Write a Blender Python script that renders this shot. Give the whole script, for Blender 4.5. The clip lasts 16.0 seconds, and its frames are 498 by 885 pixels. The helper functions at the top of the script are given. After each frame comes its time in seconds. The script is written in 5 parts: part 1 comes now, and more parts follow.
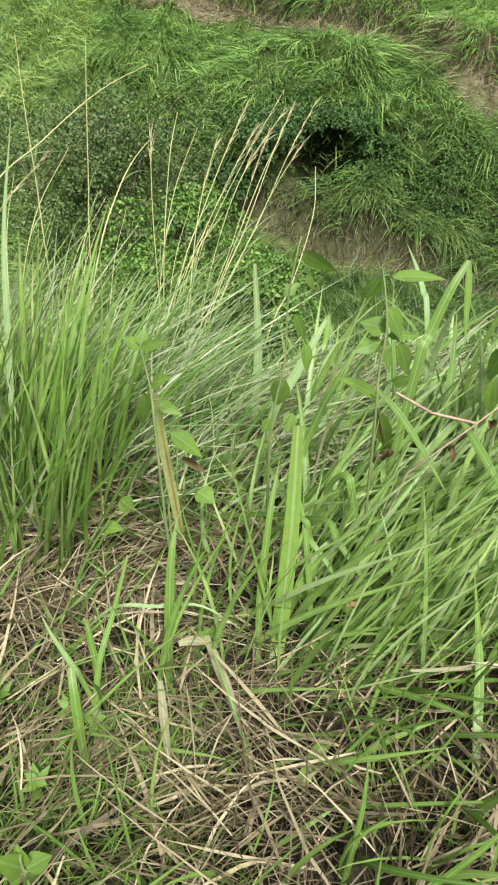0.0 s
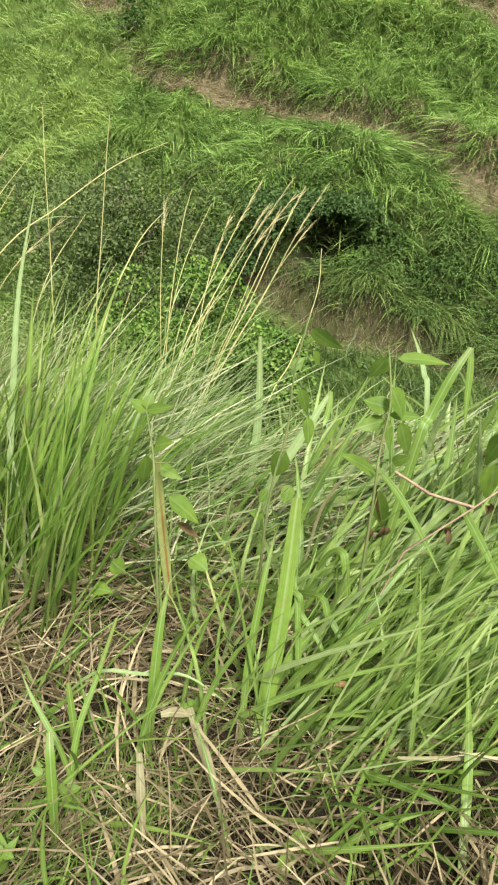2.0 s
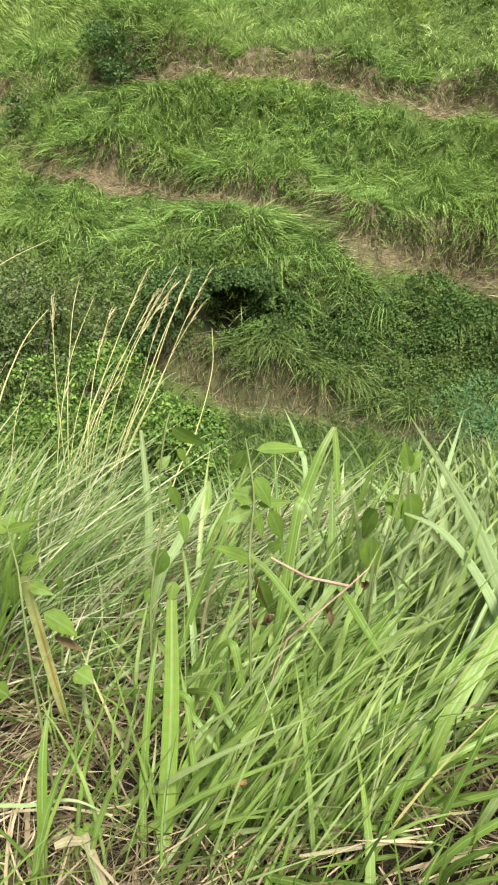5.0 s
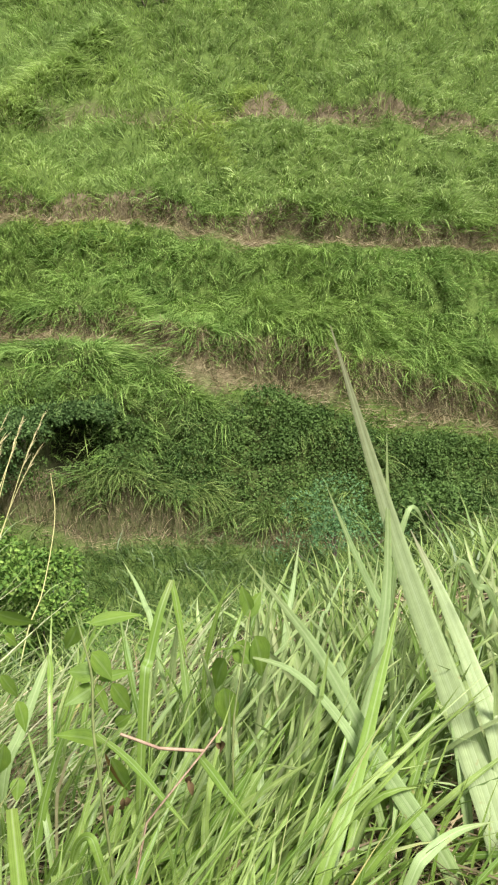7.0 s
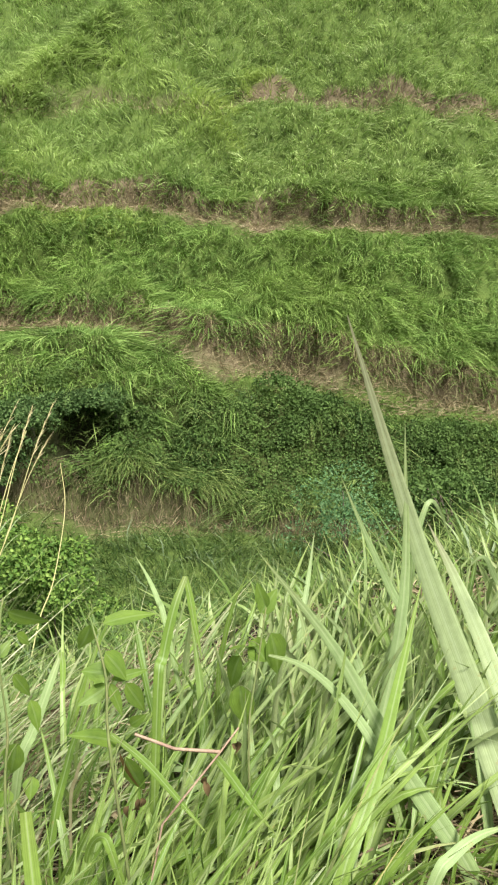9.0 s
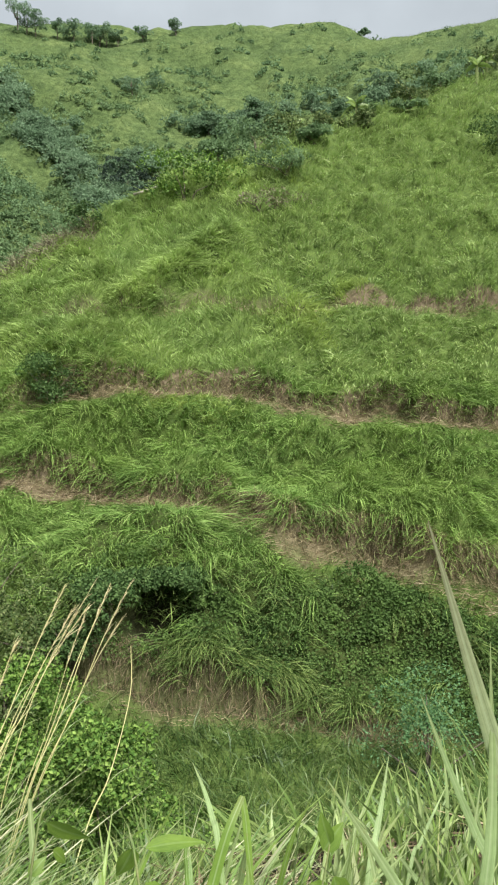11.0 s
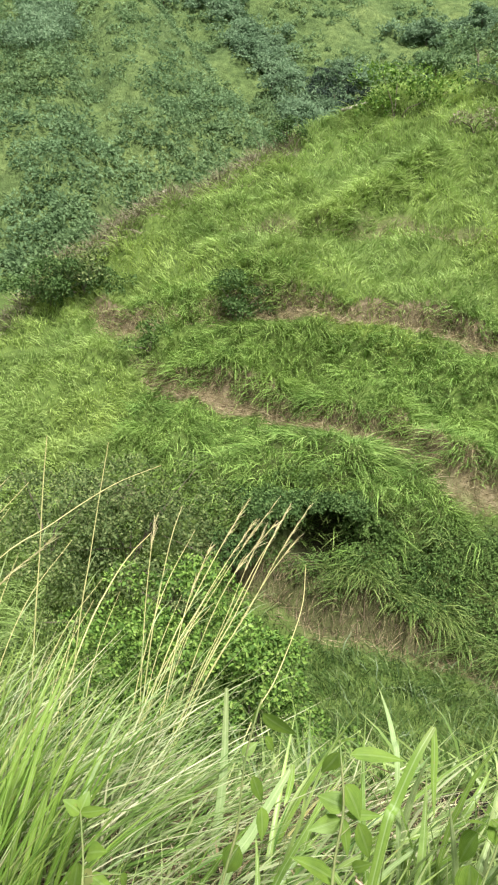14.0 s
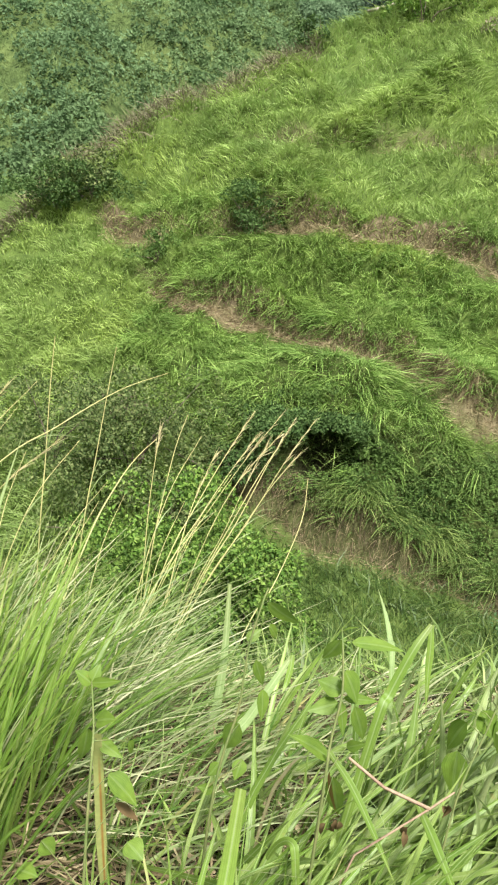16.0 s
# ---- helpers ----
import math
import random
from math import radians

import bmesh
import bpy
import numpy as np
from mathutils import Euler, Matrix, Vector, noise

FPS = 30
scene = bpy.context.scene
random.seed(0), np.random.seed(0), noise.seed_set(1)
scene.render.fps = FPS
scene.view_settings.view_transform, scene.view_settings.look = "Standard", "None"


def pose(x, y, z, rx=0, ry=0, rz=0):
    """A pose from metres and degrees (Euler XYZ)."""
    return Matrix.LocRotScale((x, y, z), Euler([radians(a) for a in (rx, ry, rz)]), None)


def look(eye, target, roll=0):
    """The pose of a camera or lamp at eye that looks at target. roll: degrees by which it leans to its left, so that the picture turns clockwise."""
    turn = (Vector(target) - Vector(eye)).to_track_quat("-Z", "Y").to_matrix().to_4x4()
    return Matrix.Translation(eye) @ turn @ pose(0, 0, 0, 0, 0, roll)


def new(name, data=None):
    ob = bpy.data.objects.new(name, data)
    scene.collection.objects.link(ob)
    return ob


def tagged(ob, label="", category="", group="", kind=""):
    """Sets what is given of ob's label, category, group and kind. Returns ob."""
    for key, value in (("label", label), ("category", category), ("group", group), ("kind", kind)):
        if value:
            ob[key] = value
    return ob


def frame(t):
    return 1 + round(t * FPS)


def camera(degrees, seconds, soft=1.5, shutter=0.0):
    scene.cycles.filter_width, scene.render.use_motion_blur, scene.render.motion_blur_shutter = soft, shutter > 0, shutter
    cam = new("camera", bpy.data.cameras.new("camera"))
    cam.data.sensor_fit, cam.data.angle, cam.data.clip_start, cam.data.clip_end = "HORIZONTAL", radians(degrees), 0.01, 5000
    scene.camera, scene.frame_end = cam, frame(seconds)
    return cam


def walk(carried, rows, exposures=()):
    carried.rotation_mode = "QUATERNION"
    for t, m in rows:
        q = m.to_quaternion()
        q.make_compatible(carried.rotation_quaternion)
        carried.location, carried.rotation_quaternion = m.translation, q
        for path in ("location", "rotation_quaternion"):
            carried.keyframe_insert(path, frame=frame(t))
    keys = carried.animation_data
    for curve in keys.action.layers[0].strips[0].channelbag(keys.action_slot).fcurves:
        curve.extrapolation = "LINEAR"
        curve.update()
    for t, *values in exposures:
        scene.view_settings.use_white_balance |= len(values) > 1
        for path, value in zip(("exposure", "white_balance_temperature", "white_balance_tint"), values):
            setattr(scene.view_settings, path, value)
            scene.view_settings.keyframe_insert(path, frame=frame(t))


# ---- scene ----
cam = camera(37.17, 16.0, 2.2)
PATH = [
    (0.0, -0.0012, 0.0000, 1.5495, 50.157, 1.571, 0.073),
    (0.5, -0.0240, 0.0006, 1.5438, 53.592, -0.313, 2.811),
    (1.0, -0.0266, -0.0081, 1.5541, 55.118, -1.081, 3.138),
    (1.5, -0.0285, -0.0070, 1.5539, 55.718, -1.619, 2.549),
    (2.0, -0.0215, -0.0049, 1.5510, 55.562, -1.892, 1.700),
    (2.5, -0.0120, -0.0032, 1.5477, 56.023, -1.752, 1.167),
    (3.0, -0.0052, -0.0054, 1.5482, 57.114, -1.307, 0.168),
    (3.2, -0.0037, -0.0049, 1.5490, 56.775, -0.719, -0.325),
    (5.3, 0.1208, 0.0194, 1.6302, 62.750, 1.211, -9.685),
    (5.5, 0.1329, 0.0302, 1.6448, 64.266, 1.421, -12.759),
    (6.0, 0.1571, 0.0384, 1.6757, 68.489, 2.913, -16.555),
    (6.5, 0.1625, 0.0179, 1.6909, 70.070, 2.860, -18.422),
    (7.0, 0.1736, 0.0318, 1.6820, 69.603, 2.738, -19.446),
    (7.5, 0.1733, 0.0488, 1.6756, 69.326, 2.848, -19.045),
    (8.0, 0.1756, 0.0523, 1.6710, 69.055, 2.793, -18.983),
    (8.2, 0.1755, 0.0569, 1.6677, 68.601, 2.740, -19.177),
    (10.3, 0.1685, 0.0917, 1.7169, 69.450, 3.689, -17.914),
    (10.5, 0.1743, 0.0833, 1.7120, 75.089, 2.532, -16.652),
    (11.0, 0.2029, 0.1084, 1.7069, 83.008, 1.428, -11.878),
    (11.5, 0.1318, 0.0751, 1.7223, 84.626, -0.088, -6.093),
    (12.0, 0.0784, 0.0641, 1.7631, 81.701, -0.864, -0.915),
    (12.5, 0.0744, 0.0706, 1.7546, 79.782, -1.553, 1.268),
    (13.0, 0.0796, 0.0709, 1.7381, 78.428, -1.650, 1.215),
    (13.5, 0.0676, 0.0548, 1.7377, 77.779, -2.147, 1.480),
    (14.0, 0.0655, 0.0600, 1.7422, 77.104, -2.878, 2.184),
    (14.5, 0.0566, 0.0394, 1.7308, 76.201, -3.414, 2.980),
    (15.0, 0.0458, 0.0442, 1.7142, 73.479, -4.238, 4.359),
    (15.5, 0.0421, 0.0405, 1.6926, 71.179, -4.766, 3.573),
    (16.0, 0.0422, 0.0449, 1.6938, 70.796, -5.309, 3.055),
]
walk(cam, [(t, pose(x, y, z, rx, ry, rz)) for t, x, y, z, rx, ry, rz in PATH],
     exposures=[(0.0, 0.91, 6050, 5), (0.5, 0.91, 6450, 5), (1.5, 0.95, 6600, 5), (3.0, 0.99, 6600, 5), (5.5, 1.09, 6500, 10), (8.0, 1.00, 6500, 10), (10.5, 1.09, 6350, 10), (11.0, 0.83, 6250, 10), (11.5, 0.83, 6250, 10),
                (12.0, 1.17, 6250, 10), (12.5, 1.22, 6300, 10), (14.5, 1.22, 6450, 10), (16.0, 1.15, 6550, 7)])

# ---- sky and sun ----
world = bpy.data.worlds.new("sky")
scene.world = world
world.use_nodes = True
wn, wl = world.node_tree.nodes, world.node_tree.links
wn.clear()
SUN_UP, SUN_TURN = 60.0, 160.0
sky = wn.new("ShaderNodeTexSky")
sky.sky_type, sky.sun_disc = "NISHITA", False
sky.sun_elevation, sky.sun_rotation = radians(SUN_UP), radians(SUN_TURN)
sky.dust_density, sky.air_density = 4.0, 1.2
grey = wn.new("ShaderNodeHueSaturation")
grey.inputs["Saturation"].default_value = 0.3
cloud = wn.new("ShaderNodeTexNoise")
cloud.inputs["Scale"].default_value, cloud.inputs["Detail"].default_value = 2.4, 6.0
cover = wn.new("ShaderNodeMapRange")
cover.inputs["From Min"].default_value, cover.inputs["From Max"].default_value = 0.35, 0.7
cover.inputs["To Min"].default_value, cover.inputs["To Max"].default_value = 0.82, 0.97
veil = wn.new("ShaderNodeMix")
veil.data_type = "RGBA"
up_axis = wn.new("ShaderNodeTexCoord")
split = wn.new("ShaderNodeSeparateXYZ")
wl.new(up_axis.outputs["Generated"], split.inputs[0])
height = wn.new("ShaderNodeMapRange")
height.inputs["From Min"].default_value, height.inputs["From Max"].default_value = 0.0, 1.0
height.inputs["To Min"].default_value, height.inputs["To Max"].default_value = 3.1, 5.2
rise = wn.new("ShaderNodeMath")
rise.operation, rise.use_clamp = "POWER", True
rise.inputs[1].default_value = 2.4
wl.new(split.outputs[2], rise.inputs[0])
wl.new(rise.outputs[0], height.inputs["Value"])
tone = wn.new("ShaderNodeVectorMath")
tone.operation = "SCALE"
tone.inputs[0].default_value = (0.93, 1.0, 1.03)
patch = wn.new("ShaderNodeMapRange")
patch.inputs["From Min"].default_value, patch.inputs["From Max"].default_value = 0.35, 0.65
patch.inputs["To Min"].default_value, patch.inputs["To Max"].default_value = 0.85, 1.3
wl.new(cloud.outputs[0], patch.inputs["Value"])
lit = wn.new("ShaderNodeMath")
lit.operation = "MULTIPLY"
wl.new(height.outputs[0], lit.inputs[0])
wl.new(patch.outputs[0], lit.inputs[1])
wl.new(lit.outputs[0], tone.inputs["Scale"])
wl.new(tone.outputs[0], veil.inputs["B"])
back = wn.new("ShaderNodeBackground")
back.inputs["Strength"].default_value = 0.102
wout = wn.new("ShaderNodeOutputWorld")
wl.new(sky.outputs[0], grey.inputs["Color"])
wl.new(grey.outputs[0], veil.inputs["A"])
wl.new(cloud.outputs[0], cover.inputs["Value"])
wl.new(cover.outputs[0], veil.inputs["Factor"])
wl.new(veil.outputs["Result"], back.inputs["Color"])
wl.new(back.outputs[0], wout.inputs[0])
sun = new("sun", bpy.data.lights.new("sun", "SUN"))
sun.data.energy, sun.data.angle, sun.data.color = 4.75, radians(14), (1.0, 0.96, 0.88)
sun.matrix_world = look((0, 0, 0), (math.sin(radians(SUN_TURN)) * -math.cos(radians(SUN_UP)),
                                    math.cos(radians(SUN_TURN)) * -math.cos(radians(SUN_UP)), -math.sin(radians(SUN_UP))))


# ---- materials ----
def nodes_of(name):
    m = bpy.data.materials.new(name)
    m.use_nodes = True
    n, l = m.node_tree.nodes, m.node_tree.links
    n.clear()
    return m, n, l


def ramp(n, stops):
    r = n.new("ShaderNodeValToRGB")
    e = r.color_ramp.elements
    for i, (p, c) in enumerate(stops):
        el = e[i] if i < 2 else e.new(p)
        el.position, el.color = p, (*c, 1)
    return r


def mixer(n, l, fac, a, b, mode="MIX"):
    x = n.new("ShaderNodeMix")
    x.data_type, x.blend_type = "RGBA", mode
    for key, v in (("Factor", fac), ("A", a), ("B", b)):
        if isinstance(v, (int, float)):
            x.inputs[key].default_value = v
        elif isinstance(v, tuple):
            x.inputs[key].default_value = (*v, 1)
        else:
            l.new(v, x.inputs[key])
    return x.outputs["Result"]


def span(n, l, value, a, b, c=0.0, d=1.0):
    r = n.new("ShaderNodeMapRange")
    for key, v in (("From Min", a), ("From Max", b), ("To Min", c), ("To Max", d)):
        r.inputs[key].default_value = v
    l.new(value, r.inputs["Value"])
    return r.outputs[0]


def noise_of(n, l, scale, detail=3.0, rough=0.55, stretch=None):
    t = n.new("ShaderNodeTexCoord")
    x = n.new("ShaderNodeTexNoise")
    x.inputs["Scale"].default_value, x.inputs["Detail"].default_value, x.inputs["Roughness"].default_value = scale, detail, rough
    if stretch:
        s = n.new("ShaderNodeMapping")
        s.inputs["Scale"].default_value = stretch
        l.new(t.outputs["Object"], s.inputs[0])
        l.new(s.outputs[0], x.inputs["Vector"])
    else:
        l.new(t.outputs["Object"], x.inputs["Vector"])
    return x.outputs[0]


def leafy(name, stops, patch=None, patch_scale=0.2, dry_tip=0.0, root=None, rib=0.0, through_light=0.35, rough=0.45, spec=0.35, dry=(0.34, 0.25, 0.11), clump=0.0, stripe=None):
    """Blades and leaves: colour by piece, by patch of ground, by clump, by root, withered tip and midrib, lit through
    from behind. Clump tone and dark roots stand in for shade.
    """
    m, n, l = nodes_of(name)
    geo = n.new("ShaderNodeNewGeometry")
    col = ramp(n, stops)
    l.new(geo.outputs["Random Per Island"], col.inputs[0])
    c = col.outputs[0]
    if patch:
        c = mixer(n, l, span(n, l, noise_of(n, l, patch_scale, 2.0), 0.42, 0.62, 0.0, 0.6), c, patch)
    # Noise darkens and lightens clumps: shaded gaps between tufts put into the colour.
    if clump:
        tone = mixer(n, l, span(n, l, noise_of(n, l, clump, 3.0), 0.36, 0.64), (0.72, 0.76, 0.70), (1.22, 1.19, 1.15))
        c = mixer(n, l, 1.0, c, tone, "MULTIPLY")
    uv = n.new("ShaderNodeUVMap")
    sep = n.new("ShaderNodeSeparateXYZ")
    l.new(uv.outputs[0], sep.inputs[0])
    u, v = sep.outputs[0], sep.outputs[1]
    # Root colour, mostly darker than the blade: painted shade low between the blades.
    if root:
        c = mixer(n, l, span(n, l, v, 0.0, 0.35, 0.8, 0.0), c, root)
    if dry_tip:
        c = mixer(n, l, span(n, l, v, 0.75, 1.0, 0.0, dry_tip), c, dry)
    if stripe:
        across = span(n, l, u, 0.45, 0.55)
        edge = span(n, l, u, 0.66, 0.76, 1.0, 0.0)
        along = span(n, l, v, 0.6, 0.85, 0.85, 0.0)
        c = mixer(n, l, mixer(n, l, 1.0, mixer(n, l, 1.0, across, edge, "MULTIPLY"), along, "MULTIPLY"), c, stripe)
    streak = noise_of(n, l, 60.0, 2.0)
    c = mixer(n, l, 0.35, c, mixer(n, l, span(n, l, streak, 0.3, 0.7), (0.55, 0.55, 0.55), (1.0, 1.0, 1.0)), "MULTIPLY")
    if rib:
        x = n.new("ShaderNodeMath")
        x.operation = "ABSOLUTE"
        y = n.new("ShaderNodeMath")
        y.operation = "SUBTRACT"
        y.inputs[1].default_value = 0.5
        l.new(u, y.inputs[0])
        l.new(y.outputs[0], x.inputs[0])
        c = mixer(n, l, span(n, l, x.outputs[0], 0.03, 0.09, rib, 0.0), c, (0.56, 0.64, 0.40))
        w = n.new("ShaderNodeTexWave")
        w.inputs["Scale"].default_value = 5.0
        w.bands_direction = "X"
        l.new(uv.outputs[0], w.inputs["Vector"])
        c = mixer(n, l, span(n, l, w.outputs[1], 0.0, 1.0, 0.0, 0.2), c, (0.3, 0.42, 0.16))
        stretch = n.new("ShaderNodeMapping")
        stretch.inputs["Scale"].default_value = (22.0, 1.6, 1.0)
        grain = n.new("ShaderNodeTexNoise")
        grain.inputs["Scale"].default_value, grain.inputs["Detail"].default_value = 1.0, 4.0
        l.new(uv.outputs[0], stretch.inputs[0])
        l.new(stretch.outputs[0], grain.inputs["Vector"])
        c = mixer(n, l, 0.75, c, mixer(n, l, span(n, l, grain.outputs[0], 0.3, 0.7), (0.5, 0.56, 0.45), (1.0, 1.0, 1.0)), "MULTIPLY")
        spots = noise_of(n, l, 35.0, 3.0)
        c = mixer(n, l, span(n, l, spots, 0.66, 0.74, 0.0, 0.5), c, (0.34, 0.26, 0.10))
    p = n.new("ShaderNodeBsdfPrincipled")
    p.inputs["Roughness"].default_value, p.inputs["Specular IOR Level"].default_value = rough, spec
    tr = n.new("ShaderNodeBsdfTranslucent")
    mix = n.new("ShaderNodeMixShader")
    mix.inputs[0].default_value = through_light
    out = n.new("ShaderNodeOutputMaterial")
    l.new(c, p.inputs["Base Color"])
    l.new(c, tr.inputs["Color"])
    l.new(p.outputs[0], mix.inputs[1])
    l.new(tr.outputs[0], mix.inputs[2])
    l.new(mix.outputs[0], out.inputs[0])
    return m


def barky(name, dark, light, scale=30.0):
    m, n, l = nodes_of(name)
    c = ramp(n, [(0.3, dark), (0.7, light)])
    nz = noise_of(n, l, scale, 5.0, 0.6, (1, 1, 0.3))
    l.new(nz, c.inputs[0])
    p = n.new("ShaderNodeBsdfPrincipled")
    p.inputs["Roughness"].default_value = 0.85
    b = n.new("ShaderNodeBump")
    b.inputs["Strength"].default_value, b.inputs["Distance"].default_value = 0.5, 0.02
    out = n.new("ShaderNodeOutputMaterial")
    l.new(nz, b.inputs["Height"])
    l.new(b.outputs[0], p.inputs["Normal"])
    l.new(c.outputs[0], p.inputs["Base Color"])
    l.new(p.outputs[0], out.inputs[0])
    return m


def ground_material():
    m, n, l = nodes_of("ground")
    # Soil near black: the shade in gaps of the straw is put into it.
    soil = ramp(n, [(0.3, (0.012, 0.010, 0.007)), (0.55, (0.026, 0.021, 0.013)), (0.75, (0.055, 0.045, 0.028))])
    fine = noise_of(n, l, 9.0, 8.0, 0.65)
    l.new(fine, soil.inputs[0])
    turf = ramp(n, [(0.3, (0.045, 0.07, 0.018)), (0.6, (0.085, 0.125, 0.03)), (0.8, (0.13, 0.155, 0.05))])
    l.new(noise_of(n, l, 4.0, 8.0, 0.6), turf.inputs[0])
    hill = ramp(n, [(0.3, (0.05, 0.08, 0.03)), (0.5, (0.085, 0.125, 0.045)), (0.7, (0.125, 0.165, 0.06))])
    l.new(noise_of(n, l, 0.16, 12.0, 0.68), hill.inputs[0])
    mottle = mixer(n, l, span(n, l, noise_of(n, l, 1.1, 6.0, 0.7), 0.38, 0.62), (0.55, 0.58, 0.52), (1.2, 1.16, 1.1))
    hill_tone = mixer(n, l, 0.9, hill.outputs[0], mottle, "MULTIPLY")
    pale = ramp(n, [(0.3, (0.11, 0.085, 0.05)), (0.5, (0.19, 0.15, 0.095)), (0.7, (0.29, 0.23, 0.155))])
    l.new(noise_of(n, l, 5.0, 10.0, 0.7), pale.inputs[0])
    bare = n.new("ShaderNodeAttribute")
    bare.attribute_name = "bare"
    far = n.new("ShaderNodeAttribute")
    far.attribute_name = "far"
    litter = n.new("ShaderNodeAttribute")
    litter.attribute_name = "litter"
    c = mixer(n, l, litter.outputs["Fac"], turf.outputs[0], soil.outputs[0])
    c = mixer(n, l, bare.outputs["Fac"], c, pale.outputs[0])
    c = mixer(n, l, far.outputs["Fac"], c, hill_tone)
    p = n.new("ShaderNodeBsdfPrincipled")
    p.inputs["Roughness"].default_value, p.inputs["Specular IOR Level"].default_value = 0.95, 0.1
    b = n.new("ShaderNodeBump")
    b.inputs["Strength"].default_value, b.inputs["Distance"].default_value = 0.8, 0.05
    out = n.new("ShaderNodeOutputMaterial")
    rough = n.new("ShaderNodeMath")
    rough.operation = "MULTIPLY"
    l.new(far.outputs["Fac"], rough.inputs[0])
    l.new(noise_of(n, l, 0.9, 8.0, 0.68), rough.inputs[1])
    relief = n.new("ShaderNodeMath")
    relief.operation = "MULTIPLY_ADD"
    relief.inputs[1].default_value = 16.0
    l.new(rough.outputs[0], relief.inputs[0])
    l.new(fine, relief.inputs[2])
    l.new(relief.outputs[0], b.inputs["Height"])
    l.new(b.outputs[0], p.inputs["Normal"])
    l.new(c, p.inputs["Base Color"])
    l.new(p.outputs[0], out.inputs[0])
    return m


GROUND = ground_material()
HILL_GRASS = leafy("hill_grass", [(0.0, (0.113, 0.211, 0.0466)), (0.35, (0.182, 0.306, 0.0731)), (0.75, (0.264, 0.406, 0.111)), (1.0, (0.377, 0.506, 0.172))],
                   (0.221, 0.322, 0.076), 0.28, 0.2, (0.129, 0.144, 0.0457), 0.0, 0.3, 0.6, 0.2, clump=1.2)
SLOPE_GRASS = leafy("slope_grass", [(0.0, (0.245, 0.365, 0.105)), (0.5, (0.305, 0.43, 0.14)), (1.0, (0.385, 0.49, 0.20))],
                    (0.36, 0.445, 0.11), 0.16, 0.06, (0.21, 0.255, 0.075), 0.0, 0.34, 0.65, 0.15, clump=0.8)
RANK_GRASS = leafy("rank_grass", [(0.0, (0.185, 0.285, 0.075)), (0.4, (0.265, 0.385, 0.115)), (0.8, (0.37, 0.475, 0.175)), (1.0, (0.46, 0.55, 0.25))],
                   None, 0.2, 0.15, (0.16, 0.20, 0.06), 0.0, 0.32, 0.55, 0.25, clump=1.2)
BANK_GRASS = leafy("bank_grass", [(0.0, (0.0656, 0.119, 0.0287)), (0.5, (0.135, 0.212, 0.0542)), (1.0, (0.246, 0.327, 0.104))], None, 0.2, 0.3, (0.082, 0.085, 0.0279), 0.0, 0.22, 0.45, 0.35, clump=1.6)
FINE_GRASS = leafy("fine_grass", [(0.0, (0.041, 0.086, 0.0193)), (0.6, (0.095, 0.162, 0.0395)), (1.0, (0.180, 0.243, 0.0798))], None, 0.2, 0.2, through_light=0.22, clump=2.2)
# Distance haze is put into this grass colour, bluer than the near grass.
HAZED_GRASS = leafy("hazed_grass", [(0.0, (0.106, 0.174, 0.0722)), (0.5, (0.175, 0.251, 0.109)), (1.0, (0.262, 0.335, 0.164))], (0.206, 0.263, 0.115), 0.05, 0.0, None, 0.0, 0.3, 0.7, 0.1, clump=0.8)
DEAD_GRASS = leafy("dead_grass", [(0.0, (0.12, 0.095, 0.047)), (0.5, (0.25, 0.205, 0.108)), (0.8, (0.40, 0.345, 0.20)), (1.0, (0.18, 0.21, 0.075))], None, 0.2, 0.0, None, 0.0, 0.2, 0.7, 0.2)
DARK_DEAD_GRASS = leafy("dark_dead_grass", [(0.0, (0.06, 0.043, 0.028)), (0.5, (0.135, 0.098, 0.062)), (0.85, (0.25, 0.19, 0.125)), (1.0, (0.11, 0.13, 0.05))], None, 0.2, 0.0, None, 0.0, 0.15, 0.7, 0.2)
STRAW = leafy("straw", [(0.0, (0.0795, 0.0577, 0.0312)), (0.3, (0.196, 0.151, 0.0865)), (0.7, (0.371, 0.299, 0.177)), (1.0, (0.519, 0.427, 0.276))], None, 0.2, 0.0, None, 0.0, 0.15, 0.6, 0.25)
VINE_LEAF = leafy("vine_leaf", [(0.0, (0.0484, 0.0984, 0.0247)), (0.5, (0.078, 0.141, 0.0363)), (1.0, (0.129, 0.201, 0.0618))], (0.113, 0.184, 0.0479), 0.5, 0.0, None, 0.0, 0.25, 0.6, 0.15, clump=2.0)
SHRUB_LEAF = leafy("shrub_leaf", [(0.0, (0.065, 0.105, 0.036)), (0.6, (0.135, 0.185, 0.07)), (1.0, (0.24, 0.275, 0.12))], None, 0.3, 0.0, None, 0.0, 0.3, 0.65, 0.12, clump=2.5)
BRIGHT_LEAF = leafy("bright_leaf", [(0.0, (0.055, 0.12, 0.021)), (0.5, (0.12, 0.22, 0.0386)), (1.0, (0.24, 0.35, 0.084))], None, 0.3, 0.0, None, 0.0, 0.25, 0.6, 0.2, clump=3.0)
# Tree leaf paled and blued in its colour to stand for haze.
HAZED_TREE_LEAF = leafy("hazed_tree_leaf", [(0.0, (0.157, 0.249, 0.146)), (1.0, (0.211, 0.302, 0.185))], None, 0.1, 0.0, None, 0.0, 0.42, 0.7, 0.1, clump=0.3)
BLUE_LEAF = leafy("feathery_leaf", [(0.0, (0.08, 0.185, 0.07)), (1.0, (0.17, 0.305, 0.125))], None, 0.3, 0.0, None, 0.0, 0.35, 0.5, 0.3)
